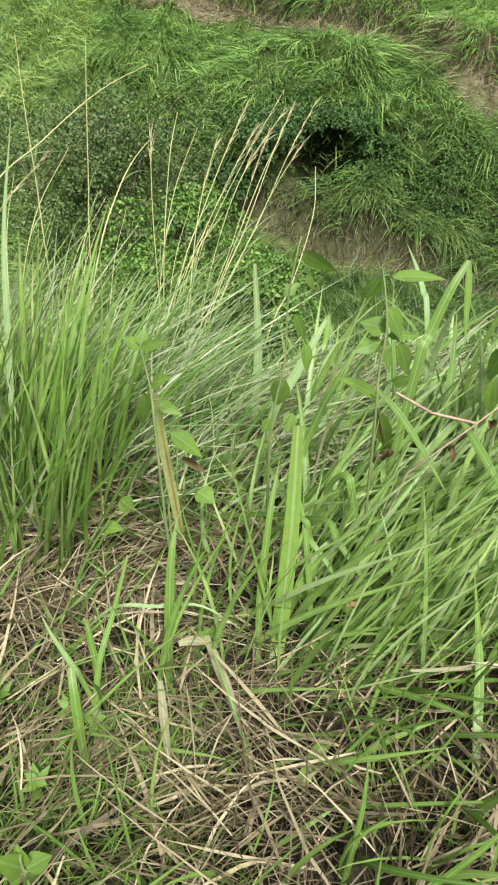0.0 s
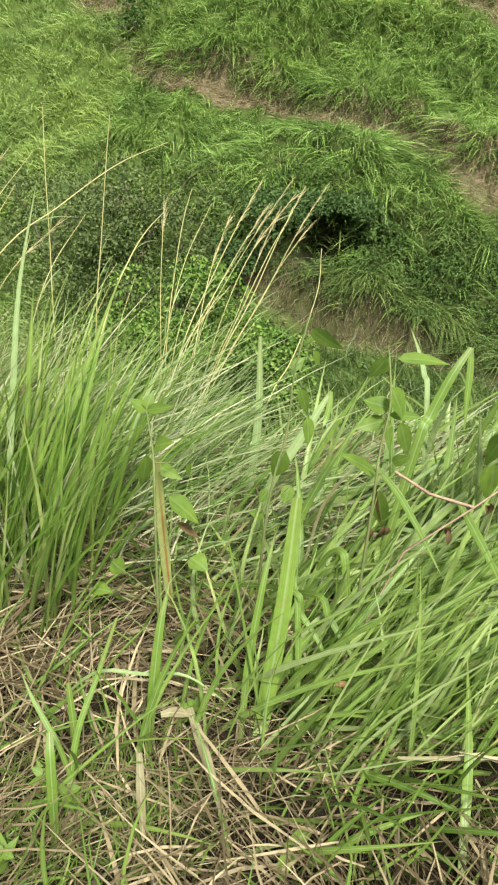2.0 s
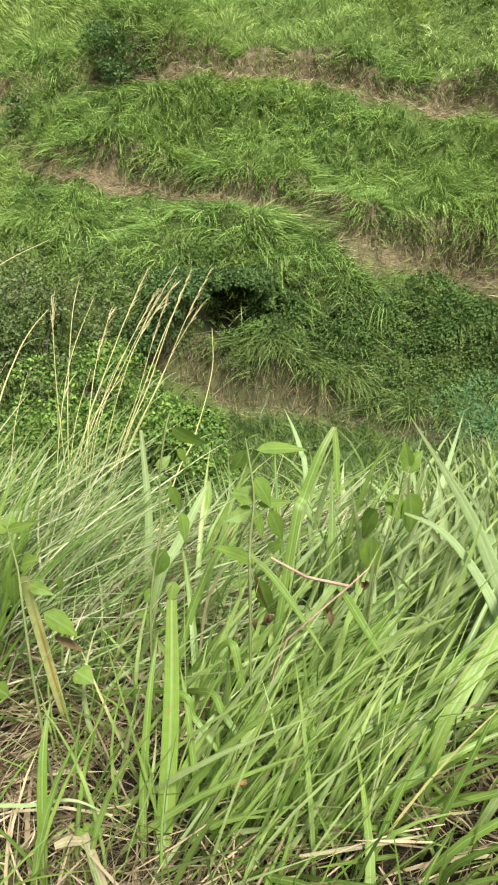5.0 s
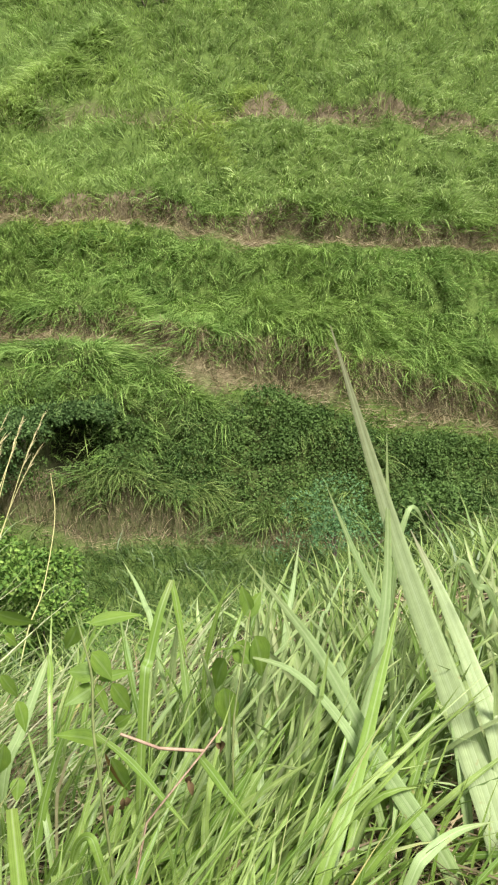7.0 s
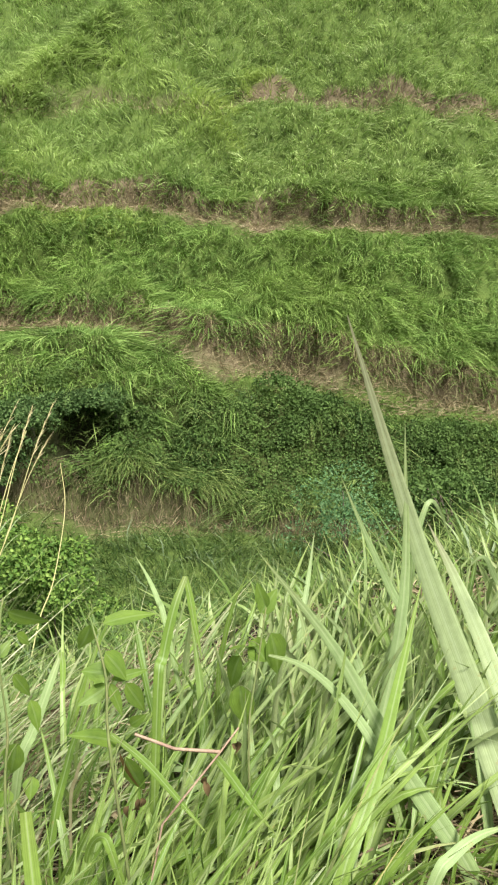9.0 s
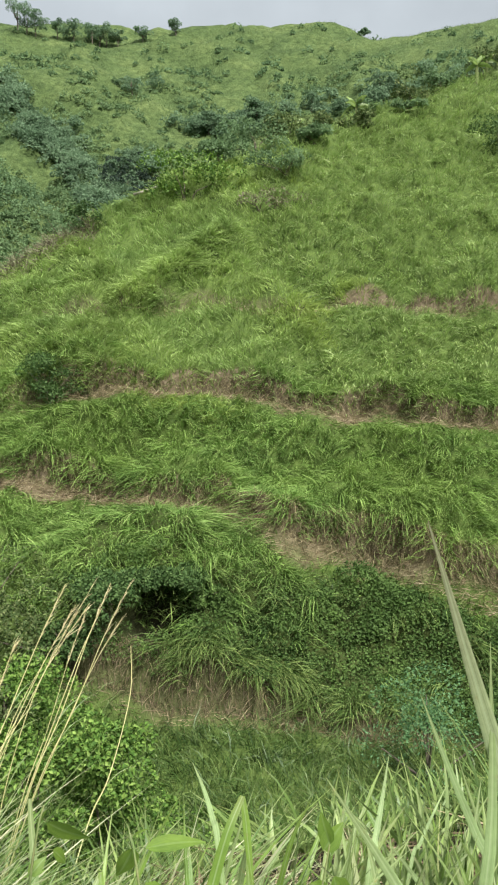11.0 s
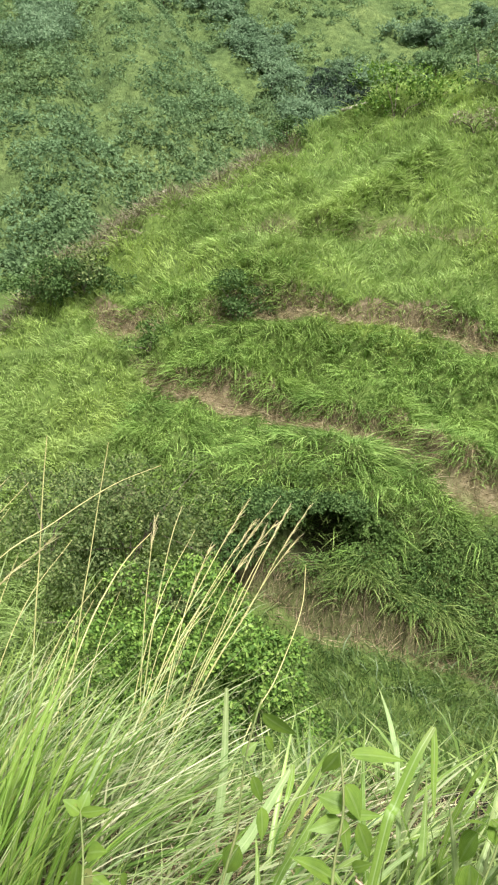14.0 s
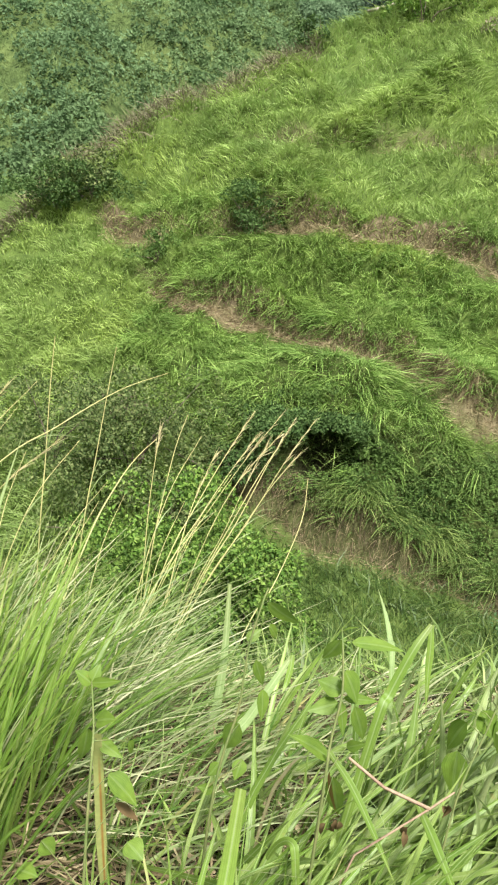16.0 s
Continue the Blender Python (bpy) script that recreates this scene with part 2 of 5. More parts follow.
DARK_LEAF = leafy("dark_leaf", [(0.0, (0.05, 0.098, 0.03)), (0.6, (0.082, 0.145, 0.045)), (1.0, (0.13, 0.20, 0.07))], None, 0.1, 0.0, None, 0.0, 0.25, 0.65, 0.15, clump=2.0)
# Leaf colour darkened to stand for the shade deep in the ravine.
SHADED_LEAF = leafy("shaded_leaf", [(0.0, (0.035, 0.058, 0.045)), (1.0, (0.07, 0.10, 0.075))], None, 0.1, 0.0, None, 0.0, 0.15, 0.7, 0.1, clump=0.6)
# Shrub leaf with haze in its colour: lighter and bluer than near shrubs.
HAZED_LEAF = leafy("hazed_leaf", [(0.0, (0.146, 0.228, 0.106)), (1.0, (0.194, 0.281, 0.14))], (0.14, 0.228, 0.123), 0.06, 0.0, None, 0.0, 0.42, 0.7, 0.1, clump=0.35)
BROWN_LEAF = leafy("brown_leaf", [(0.0, (0.17, 0.15, 0.10)), (0.5, (0.25, 0.22, 0.15)), (1.0, (0.20, 0.23, 0.10))], None, 0.3, 0.0, None, 0.0, 0.2, 0.7, 0.2)
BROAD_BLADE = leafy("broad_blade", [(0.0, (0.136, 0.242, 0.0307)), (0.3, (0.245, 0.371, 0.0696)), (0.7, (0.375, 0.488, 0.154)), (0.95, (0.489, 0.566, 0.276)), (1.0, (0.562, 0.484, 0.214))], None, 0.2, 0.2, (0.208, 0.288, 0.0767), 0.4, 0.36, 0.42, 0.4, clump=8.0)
PALE_BLADE = leafy("pale_blade", [(0.0, (0.264, 0.383, 0.136)), (0.5, (0.359, 0.473, 0.209)), (1.0, (0.454, 0.544, 0.281))], None, 0.2, 0.3, (0.253, 0.343, 0.0908), 0.4, 0.32, 0.55, 0.25)
TALL_BLADE = leafy("tall_blade", [(0.0, (0.49, 0.585, 0.31)), (1.0, (0.55, 0.63, 0.36))], None, 0.2, 0.75, None, 0.5, 0.36, 0.5, 0.3, (0.36, 0.25, 0.21))
BRIGHT_BLADE = leafy("bright_blade", [(0.0, (0.22, 0.36, 0.0504)), (1.0, (0.33, 0.47, 0.0966))], None, 0.2, 0.2, (0.26, 0.36, 0.0756), 0.4, 0.38, 0.45, 0.4)
CREAM_BLADE = leafy("cream_blade", [(0.0, (0.50, 0.46, 0.30)), (1.0, (0.60, 0.56, 0.40))], (0.40, 0.28, 0.16), 9.0, 0.0, None, 0.2, 0.25, 0.5, 0.3)
TAN_LEAF = leafy("tan_leaf", [(0.0, (0.27, 0.21, 0.13)), (1.0, (0.40, 0.33, 0.225))], (0.24, 0.175, 0.10), 12.0, 0.0, None, 0.3, 0.12, 0.65, 0.2)
RUST_LEAF = leafy("rust_leaf", [(0.0, (0.36, 0.17, 0.07)), (1.0, (0.46, 0.24, 0.11))], None, 0.2, 0.0, None, 0.2, 0.2, 0.6, 0.2)
GREEN_BLADE = leafy("green_blade", [(0.0, (0.13, 0.235, 0.0252)), (0.6, (0.20, 0.32, 0.0462)), (1.0, (0.29, 0.40, 0.084))], None, 0.2, 0.3, (0.22, 0.30, 0.0672), 0.35, 0.4, 0.5, 0.35)
YELLOW_BLADE = leafy("withering_blade", [(0.0, (0.62, 0.66, 0.25)), (1.0, (0.66, 0.68, 0.28))], None, 6.0, 0.2, None, 0.0, 0.4, 0.5, 0.35, stripe=(0.58, 0.27, 0.07))
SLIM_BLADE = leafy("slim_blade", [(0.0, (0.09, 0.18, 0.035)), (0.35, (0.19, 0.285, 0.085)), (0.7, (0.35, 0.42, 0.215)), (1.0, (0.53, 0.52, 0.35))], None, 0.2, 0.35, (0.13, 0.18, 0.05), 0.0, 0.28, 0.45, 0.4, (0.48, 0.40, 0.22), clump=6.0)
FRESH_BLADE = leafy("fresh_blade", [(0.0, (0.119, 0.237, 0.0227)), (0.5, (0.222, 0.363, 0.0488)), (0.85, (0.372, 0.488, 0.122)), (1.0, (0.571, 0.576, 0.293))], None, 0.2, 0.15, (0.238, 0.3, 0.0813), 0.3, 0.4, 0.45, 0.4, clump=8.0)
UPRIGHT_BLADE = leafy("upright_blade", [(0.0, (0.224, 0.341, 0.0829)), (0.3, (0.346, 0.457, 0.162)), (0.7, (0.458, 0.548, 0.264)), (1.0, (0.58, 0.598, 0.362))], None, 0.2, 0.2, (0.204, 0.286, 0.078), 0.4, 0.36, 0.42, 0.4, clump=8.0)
DRY_SHEATH = leafy("dry_sheath", [(0.0, (0.13, 0.08, 0.045)), (1.0, (0.27, 0.18, 0.11))], None, 0.2, 0.0, None, 0.3, 0.1, 0.7, 0.2)
STALK = leafy("stalk", [(0.0, (0.50, 0.49, 0.19)), (1.0, (0.66, 0.58, 0.29))], None, 0.2, 0.3, (0.20, 0.30, 0.08), 0.0, 0.2, 0.45, 0.4)
PLUME = leafy("plume", [(0.0, (0.46, 0.39, 0.20)), (1.0, (0.66, 0.58, 0.35))], None, 0.2, 0.0, None, 0.0, 0.35, 0.6, 0.3)
WEED_LEAF = leafy("weed_leaf", [(0.0, (0.11, 0.21, 0.022)), (0.5, (0.19, 0.31, 0.045)), (0.85, (0.28, 0.40, 0.085)), (1.0, (0.36, 0.46, 0.18))], (0.26, 0.38, 0.05), 25.0, 0.0, None, 0.15, 0.5, 0.5, 0.3)
WITHERED = leafy("withered_leaf", [(0.0, (0.075, 0.05, 0.026)), (1.0, (0.21, 0.14, 0.07))], None, 0.2, 0.0, None, 0.0, 0.1, 0.7, 0.2)
STEM = barky("weed_stem", (0.10, 0.16, 0.04), (0.20, 0.20, 0.08), 40)
RED_STEM = barky("red_stem", (0.24, 0.15, 0.11), (0.42, 0.30, 0.21), 40)
BARK = barky("bark", (0.07, 0.055, 0.04), (0.19, 0.155, 0.115), 12)
PALE_WOOD = barky("pale_wood", (0.24, 0.21, 0.16), (0.42, 0.38, 0.31), 12)

# ---- shape of the land ----
rng = np.random.default_rng(7)
LATTICE = rng.random((5, 256, 256))


def lattice(x, y, k=0):
    """Smooth noise between 0 and 1."""
    xi, yi = np.floor(x).astype(int), np.floor(y).astype(int)
    fx, fy = x - xi, y - yi
    fx, fy = fx * fx * (3 - 2 * fx), fy * fy * (3 - 2 * fy)
    g = LATTICE[k]
    a, b = g[xi % 256, yi % 256], g[(xi + 1) % 256, yi % 256]
    c, d = g[xi % 256, (yi + 1) % 256], g[(xi + 1) % 256, (yi + 1) % 256]
    return (a * (1 - fx) + b * fx) * (1 - fy) + (c * (1 - fx) + d * fx) * fy


def fbm(x, y, k=0, octaves=4):
    return sum((lattice(x * 2 ** o + 17 * o, y * 2 ** o - 9 * o, k) - 0.5) / 2 ** o for o in range(octaves))


def smax(a, b, k):
    return 0.5 * (a + b + np.sqrt((a - b) ** 2 + k * k))


def smin(a, b, k):
    return 0.5 * (a + b - np.sqrt((a - b) ** 2 + k * k))


def soft(x, k):
    return 0.5 * (x + np.sqrt(x * x + k * k))


# the four trails across the slope: where each runs in plan
TRAIL_1 = ((-4.0, -1.5, -0.1, 0.4, 0.85, 1.4, 1.9, 2.4, 3.0, 3.45, 3.9, 7.0, 12.0, 18.0), (14.4, 13.3, 12.57, 12.29, 12.17, 11.98, 11.90, 11.74, 11.48, 11.30, 10.83, 9.7, 8.6, 7.6))
TRAIL_2 = ((-5, -2.9, -2, -1.4, -0.7, -0.1, 0.55, 1.3, 2, 2.8, 3.35, 3.7, 4.05, 4.6, 5.5, 6.6, 7.9, 9.1, 13, 18), (18.9, 17.54, 16.95, 16.8, 16.77, 16.52, 16.08, 15.55, 15.33, 15.27, 14.54, 14.04, 13.88, 13.76, 13.61, 12.75, 12.22, 11.65, 10.2, 8.9))
TRAIL_3 = ((-6.0, -4.5, -3.7, -1.8, -0.7, 0.4, 1.7, 2.75, 3.6, 4.1, 4.85, 5.5, 6.6, 7.5, 8.2, 9.6, 10.4, 18.0), (20.2, 19.46, 18.97, 19.1, 18.95, 18.66, 18.42, 18.48, 18.29, 18.09, 17.68, 17.1, 17.0, 16.6, 16.05, 15.42, 15.18, 13.4))
TRAIL_4 = ((-4.0, -1.0, 0.6, 1.6, 2.9, 3.7, 5.05, 5.9, 7.0, 8.3, 9.45, 10.5, 11.6, 13.2, 18.0, 24.0), (21.6, 21.43, 21.0, 21.55, 21.4, 21.4, 20.5, 19.85, 20.4, 20.3, 19.87, 19.29, 18.72, 17.95, 16.6, 15.0))
TRAILS = [TRAIL_1, TRAIL_2, TRAIL_3, TRAIL_4]
RISE = (0.4, 0.34, 0.36, 0.14)
RIDGE = ((-40.0, -14.0, -7.5, -6.0, -5.3, -4.4, -3.5, -2.15, -1.3, 0.0, 1.2, 2.6, 3.5, 4.9, 6.5, 8.2, 13.8, 17.3, 20.2, 32.0, 60.0),
         (2.0, 12.2, 19.9, 21.9, 22.55, 23.25, 23.85, 24.5, 25.15, 25.95, 26.72, 27.55, 28.3, 28.6, 29.2, 29.7, 31.5, 33.0, 34.0, 38.0, 46.0))


def trail_y(k, x):
    xs, ys = TRAILS[k]
    return np.interp(x, xs, ys) + 0.04 * np.sin(x * 4.1 + 2 * k)


def lip(k, x):
    """Width of bare floor on a trail, where the grass of the terrace below leaves it open."""
    if k == 0:
        return 0.14 + 0 * x
    if k == 1:
        return 0.1 + 0.2 * np.exp(-((x - 3.8) / 0.7) ** 2) + 0.14 * np.clip((x - 4.5) / 1.5, 0, 1)
    if k == 2:
        return 0.09 + 0.22 * np.exp(-((x - 6.2) / 2.2) ** 2) + 0.15 * np.exp(-((x + 4.0) / 0.7) ** 2)
    return 0.05 + 0.05 * np.exp(-((x - 8.5) / 3.0) ** 2)


def trail_strength(k, x):
    if k == 0:
        return np.clip((x + 1.2) / 1.0, 0, 1) * np.clip((6.0 - x) / 1.5, 0.0, 1)
    if k == 1:
        return np.clip((x + 3.6) / 0.8, 0, 1)
    if k == 2:
        return np.clip((x + 5.0) / 0.5, 0, 1) * (1 - 0.75 * np.exp(-((x + 2.2) / 1.0) ** 2))
    return np.clip((x - 5.5) / 2.0, 0.4, 1) * np.clip((x + 2.0) / 1.0, 0, 1)


def ridge_y(x):
    return np.interp(x, *RIDGE)


def base_slope(x, y):
    return -13.4 + 0.15 * x + 0.75 * y


def terraced(x, y):
    z = base_slope(x, y) + 0.6 * fbm(x * 0.35, y * 0.35, 0, 3) + 0.48 * fbm(x * 1.1, y * 1.1, 1, 2)
    for k in range(4):
        s, a, h = y - trail_y(k, x), trail_strength(k, x), RISE[k] + (k == 1) * 0.2 * np.clip((x - 1.5) / 2.5, 0, 1)
        if k == 3:
            a = np.maximum(a, 0.7 * np.clip((x + 2.0) / 1.0, 0, 1))
        step = np.interp(s, (0.22, 0.42, 0.9, 2.3), (0.0, 1.0, 0.55, 0.0))
        ledge = np.interp(s, (-1.6, -0.75, -0.35, 0.22, 0.42, 0.9), (0.0, 0.14, 0.08, -0.16, -0.16, 0.0)) + h * step
        if k == 1:
            worn = np.clip((x - 1.5) / 2.0, 0, 1) * np.clip((7.5 - x) / 2.0, 0.3, 1)
            ledge = ledge * (1 - worn) + worn * (np.interp(s, (-1.6, -1.0, -0.6, 0.22, 0.42, 0.9), (0.0, 0.0, -0.12, 0.02, -0.1, 0.0)) + h * step)
        z = z + a * ledge
    along = np.clip(((x - 1.3) * 0.815 + (y - 21.6) * 0.58) / 4.0, 0, 1)
    off = np.hypot(x - 1.3 - along * 3.26, y - 21.6 - along * 2.32)
    return z + 0.6 * np.exp(-(off / 0.4) ** 2)


def spur_rise(az):
    """How steeply one looks up to the spur's crest, by bearing."""
    return np.interp(az, (-60, -30, -22, -16, -12.5, -10.1, -7.3, -5.3, -3.2, -1.5, 2.0, 8.0), (15.5, 17.6, 18.3, 18.9, 19.3, 18.3, 15.8, 13.9, 12.0, 10.5, 6.5, -4.0))


def spur(x, y):
    r, az = np.hypot(x, y), np.degrees(np.arctan2(x, y))
    crest = np.interp(az, (-60, -20, -10, -1.5, 8), (92, 88, 82, 60, 50))
    top = 1.75 + np.tan(np.radians(spur_rise(az))) * crest
    fold = 2.6 * np.exp(-((az + 14.5 + (r - 70) * 0.12) / 2.2) ** 2) * np.clip((crest - r) / 12, 0, 1)
    return top - 0.62 * soft(crest - r, 1.5) - 0.45 * soft(r - crest, 3.0) - fold + 1.2 * fbm(x * 0.22, y * 0.22, 1, 3) * np.clip(np.abs(crest - r) / 6, 0.15, 1)


def main_hill(x, y):
    r, az = np.hypot(x, y), np.degrees(np.arctan2(x, y))
    z = -6.0 + 0.70 * (r - 50) + 6 * fbm(x * 0.035, y * 0.035, 2, 3) + 2.4 * fbm(x * 0.2, y * 0.2, 1, 3)
    top = np.interp(az, SKYLINE[0], SKYLINE[1])
    cap = 1.8 + np.tan(np.radians(top)) * 142 - 0.35 * np.abs(r - 142) + 0.4 * fbm(x * 0.08, y * 0.08, 3, 2)
    return smin(z, cap, 3.0)


SKYLINE = ((-60, -25, -10.46, -7.6, -4.63, -0.58, 3.13, 5.63, 7.71, 10.63, 11.87, 13.94, 15.98, 17.6, 18.81, 20.02, 21.22, 21.81, 23.16, 25.06, 31, 45, 90), (20.99, 23.51, 22.75, 23.9, 23.98, 25.14, 25.45, 24.02, 23.51, 24.08, 22.94, 23.43, 23.31, 23.18, 22.94, 22.18, 21.42, 21.25, 21.45, 21.49, 21.8, 20.95, 18.64))


def far_hill(x, y):
    return np.maximum(smax(main_hill(x, y), spur(x, y), 0.8), -30)


CAVE = (1.2, 13.3)


def land(x, y):
    """Height of the ground: the bank under the camera, the gully, the terraced slope, its far side and the hills behind."""
    x, y = np.asarray(x, float), np.asarray(y, float)
    bank = 0.3 - 0.11 * y - 0.95 * soft(y - 2.5 - 0.1 * x, 0.6) + 0.10 * fbm(x * 1.2, y * 1.2, 4, 3)
    bank = np.minimum(bank, 60)
    floor = -4.95 + 0.05 * x + 0.3 * fbm(x * 0.5, y * 0.5, 1, 3)
    slope = terraced(x, y)
    yr = ridge_y(x)
    beyond = base_slope(x, yr) + 0.25 - 1.2 * (y - yr) + 0.3 * fbm(x * 0.6, y * 0.6, 2, 3)
    slope = smin(slope, np.maximum(beyond, -9.0), 0.5)
    slope = slope - 1.3 * np.exp(-(((x - CAVE[0]) / 0.5) ** 2 + ((y - CAVE[1]) / 0.38) ** 2) ** 1.5)
    z = smax(smax(bank, floor, 0.8), slope, 0.5)
    return smax(z, far_hill(x, y), 0.6)


def normal_of(x, y, e=0.08):
    dx = (land(x + e, y) - land(x - e, y)) / (2 * e)
    dy = (land(x, y + e) - land(x, y - e)) / (2 * e)
    n = np.stack([-dx, -dy, np.ones_like(dx)], 1)
    return n / np.linalg.norm(n, axis=1, keepdims=True)


def mesh_of(name, verts, faces, material, uv=None, smooth=True):
    """A mesh out of arrays; faces is a list of index arrays, each with its own number of corners."""
    me = bpy.data.meshes.new(name)
    faces = [f for f in faces if len(f)]
    loops = np.concatenate([f.ravel() for f in faces]).astype(np.int32)
    totals = np.concatenate([np.full(len(f), f.shape[1], np.int32) for f in faces])
    starts = np.concatenate([[0], np.cumsum(totals)[:-1]]).astype(np.int32)
    me.vertices.add(len(verts))
    me.vertices.foreach_set("co", np.ascontiguousarray(verts, np.float32).ravel())
    me.loops.add(len(loops))
    me.loops.foreach_set("vertex_index", loops)
    me.polygons.add(len(totals))
    me.polygons.foreach_set("loop_start", starts)
    me.polygons.foreach_set("loop_total", totals)
    me.polygons.foreach_set("use_smooth", np.full(len(totals), smooth))
    if uv is not None:
        layer = me.uv_layers.new(name="UVMap")
        layer.data.foreach_set("uv", np.ascontiguousarray(uv[loops], np.float32).ravel())
    me.update(calc_edges=True)
    me.materials.append(material)
    return me


def build_ground():
    az = np.radians(np.concatenate([np.arange(-180, -50, 4.0), np.arange(-50, -27, 1.0), np.arange(-27, 43, 0.3), np.arange(43, 60, 1.0), np.arange(60, 180, 4.0)]))
    r = np.concatenate([np.arange(0.15, 4, 0.09), np.arange(4, 9, 0.22), np.arange(9, 26, 0.11), np.arange(26, 40, 0.3), np.arange(40, 160, 1.3), np.geomspace(160, 3000, 22)])
    A, R = np.meshgrid(az, r, indexing="ij")
    x, y = (R * np.sin(A)).ravel(), (R * np.cos(A)).ravel()
    z = land(x, y)
    na, nr = len(az), len(r)
    i, j = np.meshgrid(np.arange(na), np.arange(nr - 1), indexing="ij")
    i2 = (i + 1) % na
    quads = np.stack([i * nr + j, i2 * nr + j, i2 * nr + j + 1, i * nr + j + 1], -1).reshape(-1, 4)[:, ::-1]
    verts = np.concatenate([np.stack([x, y, z], 1), [[0, 0, float(land(0.0, 0.0))]]])
    k = np.arange(na)
    fan = np.stack([np.full(na, na * nr), k * nr, ((k + 1) % na) * nr], 1)[:, ::-1]
    me = mesh_of("ground", verts, [quads, fan], GROUND)
    vx, vy = verts[:, 0], verts[:, 1]
    bare, riser = np.zeros(len(verts)), np.zeros(len(verts))
    for q in range(4):
        s = vy - trail_y(q, vx)
        strip = np.clip((s + lip(q, vx) + 0.08) / 0.1, 0, 1) * np.clip((0.26 - s) / 0.1, 0, 1) * trail_strength(q, vx)
        riser = np.maximum(riser, np.interp(s, (0.05, 0.22, 0.45, 0.6), (0, 1, 1, 0)) * trail_strength(q, vx) * (0.4 if q == 0 else 1.0))
        bare = np.maximum(bare, strip * np.clip((0.7 if q == 1 else 0.4) + 2.4 * fbm(vx * 0.8, vy * 0.8, 3, 4), 0, 1) * (0.25, 1.0, 1.0, 0.3)[q])
    # No pale earth in the hollow, so its painted dark stays whole.
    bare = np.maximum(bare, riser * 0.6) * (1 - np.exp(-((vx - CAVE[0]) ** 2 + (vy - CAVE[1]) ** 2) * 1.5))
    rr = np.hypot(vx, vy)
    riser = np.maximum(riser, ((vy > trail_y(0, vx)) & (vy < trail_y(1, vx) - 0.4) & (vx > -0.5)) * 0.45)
    # Soil is also mixed into the hollow, painting shade under its shrubs.
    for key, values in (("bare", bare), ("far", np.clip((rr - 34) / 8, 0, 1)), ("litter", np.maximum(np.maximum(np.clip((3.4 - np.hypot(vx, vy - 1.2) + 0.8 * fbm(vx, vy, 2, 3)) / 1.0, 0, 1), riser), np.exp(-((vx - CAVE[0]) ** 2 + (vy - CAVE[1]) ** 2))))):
        at = me.attributes.new(key, "FLOAT", "POINT")
        at.data.foreach_set("value", values.astype(np.float32))
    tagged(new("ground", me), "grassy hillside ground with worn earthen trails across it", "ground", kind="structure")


build_ground()


# ---- growth ----
def unit(v):
    return v / (np.linalg.norm(v, axis=1, keepdims=True) + 1e-9)


def blades(root, way, sag, length, width, rows=3, fold=0.0, blunt=0.0, twist=None):
    """Ribbons, one for each root: they set out along way, bend towards sag (a vector in lengths), and taper to a tip."""
    n = len(root)
    s = np.linspace(0, 1, rows + 1)
    centre = root[:, None, :] + length[:, None, None] * (way[:, None, :] * s[None, :, None] + sag[:, None, :] * (s ** 2)[None, :, None])
    side = np.cross(way, rng.normal(size=(n, 3)) * (1, 1, 0.25)) if twist is None else twist
    side = unit(side)
    taper = np.clip(np.minimum(0.55 + 1.6 * s, 1.0) * (1 - s ** 2.6 * (1 - blunt)), 0.02, 1)
    half = 0.5 * width[:, None, None] * taper[None, :, None] * side[:, None, :]
    across = 3 if fold else 2
    if fold:
        tangent = way[:, None, :] + 2 * sag[:, None, :] * s[None, :, None]
        up = np.cross(side[:, None, :], tangent)
        up /= np.linalg.norm(up, axis=2, keepdims=True) + 1e-9
        keel = -fold * np.linalg.norm(half, axis=2, keepdims=True) * up
        pts = np.stack([centre - half, centre + keel, centre + half], 2)
    else:
        pts = np.stack([centre - half, centre + half], 2)
    verts = pts.reshape(-1, 3)
    u = np.broadcast_to(np.linspace(0, 1, across)[None, None, :], (n, rows + 1, across))
    v = np.broadcast_to(s[None, :, None], (n, rows + 1, across))
    uv = np.stack([u, v], -1).reshape(-1, 2)
    k, j, c = np.meshgrid(np.arange(n), np.arange(rows), np.arange(across - 1), indexing="ij")
    b = k * (rows + 1) * across + j * across + c
    faces = np.stack([b, b + 1, b + across + 1, b + across], -1).reshape(-1, 4)
    return verts, faces, uv


def leaves(centre, way, face, length, width, bend=0.25):
    """Pointed leaves of two halves folded along the midrib."""
    side = unit(np.cross(way, face))
    up = unit(np.cross(side, way))
    L, W = length[:, None], width[:, None]
    a = centre
    m = centre + way * L * 0.45
    t = centre + way * L - up * L * bend * 0.6
    lft, rgt = m - side * W * 0.5 + up * W * bend, m + side * W * 0.5 + up * W * bend
    verts = np.stack([a, rgt, t, lft], 1).reshape(-1, 3)
    k = np.arange(len(centre)) * 4
    faces = np.concatenate([np.stack([k, k + 1, k + 2], 1), np.stack([k, k + 2, k + 3], 1)])
    uv = np.tile(np.array([[0.5, 0], [1, 0.5], [0.5, 1], [0, 0.5]]), (len(centre), 1))
    return verts, faces, uv


def stuff(name, built, material, label, category):
    verts, faces, uv = built
    return tagged(new(name, mesh_of(name, verts, [faces], material, uv)), label, category, kind="stuff")


def join(*parts):
    verts, faces, uv, off = [], [], [], 0
    for v, f, t in parts:
        verts.append(v), faces.append(f + off), uv.append(t)
        off += len(v)
    return np.concatenate(verts), np.concatenate(faces), np.concatenate(uv)


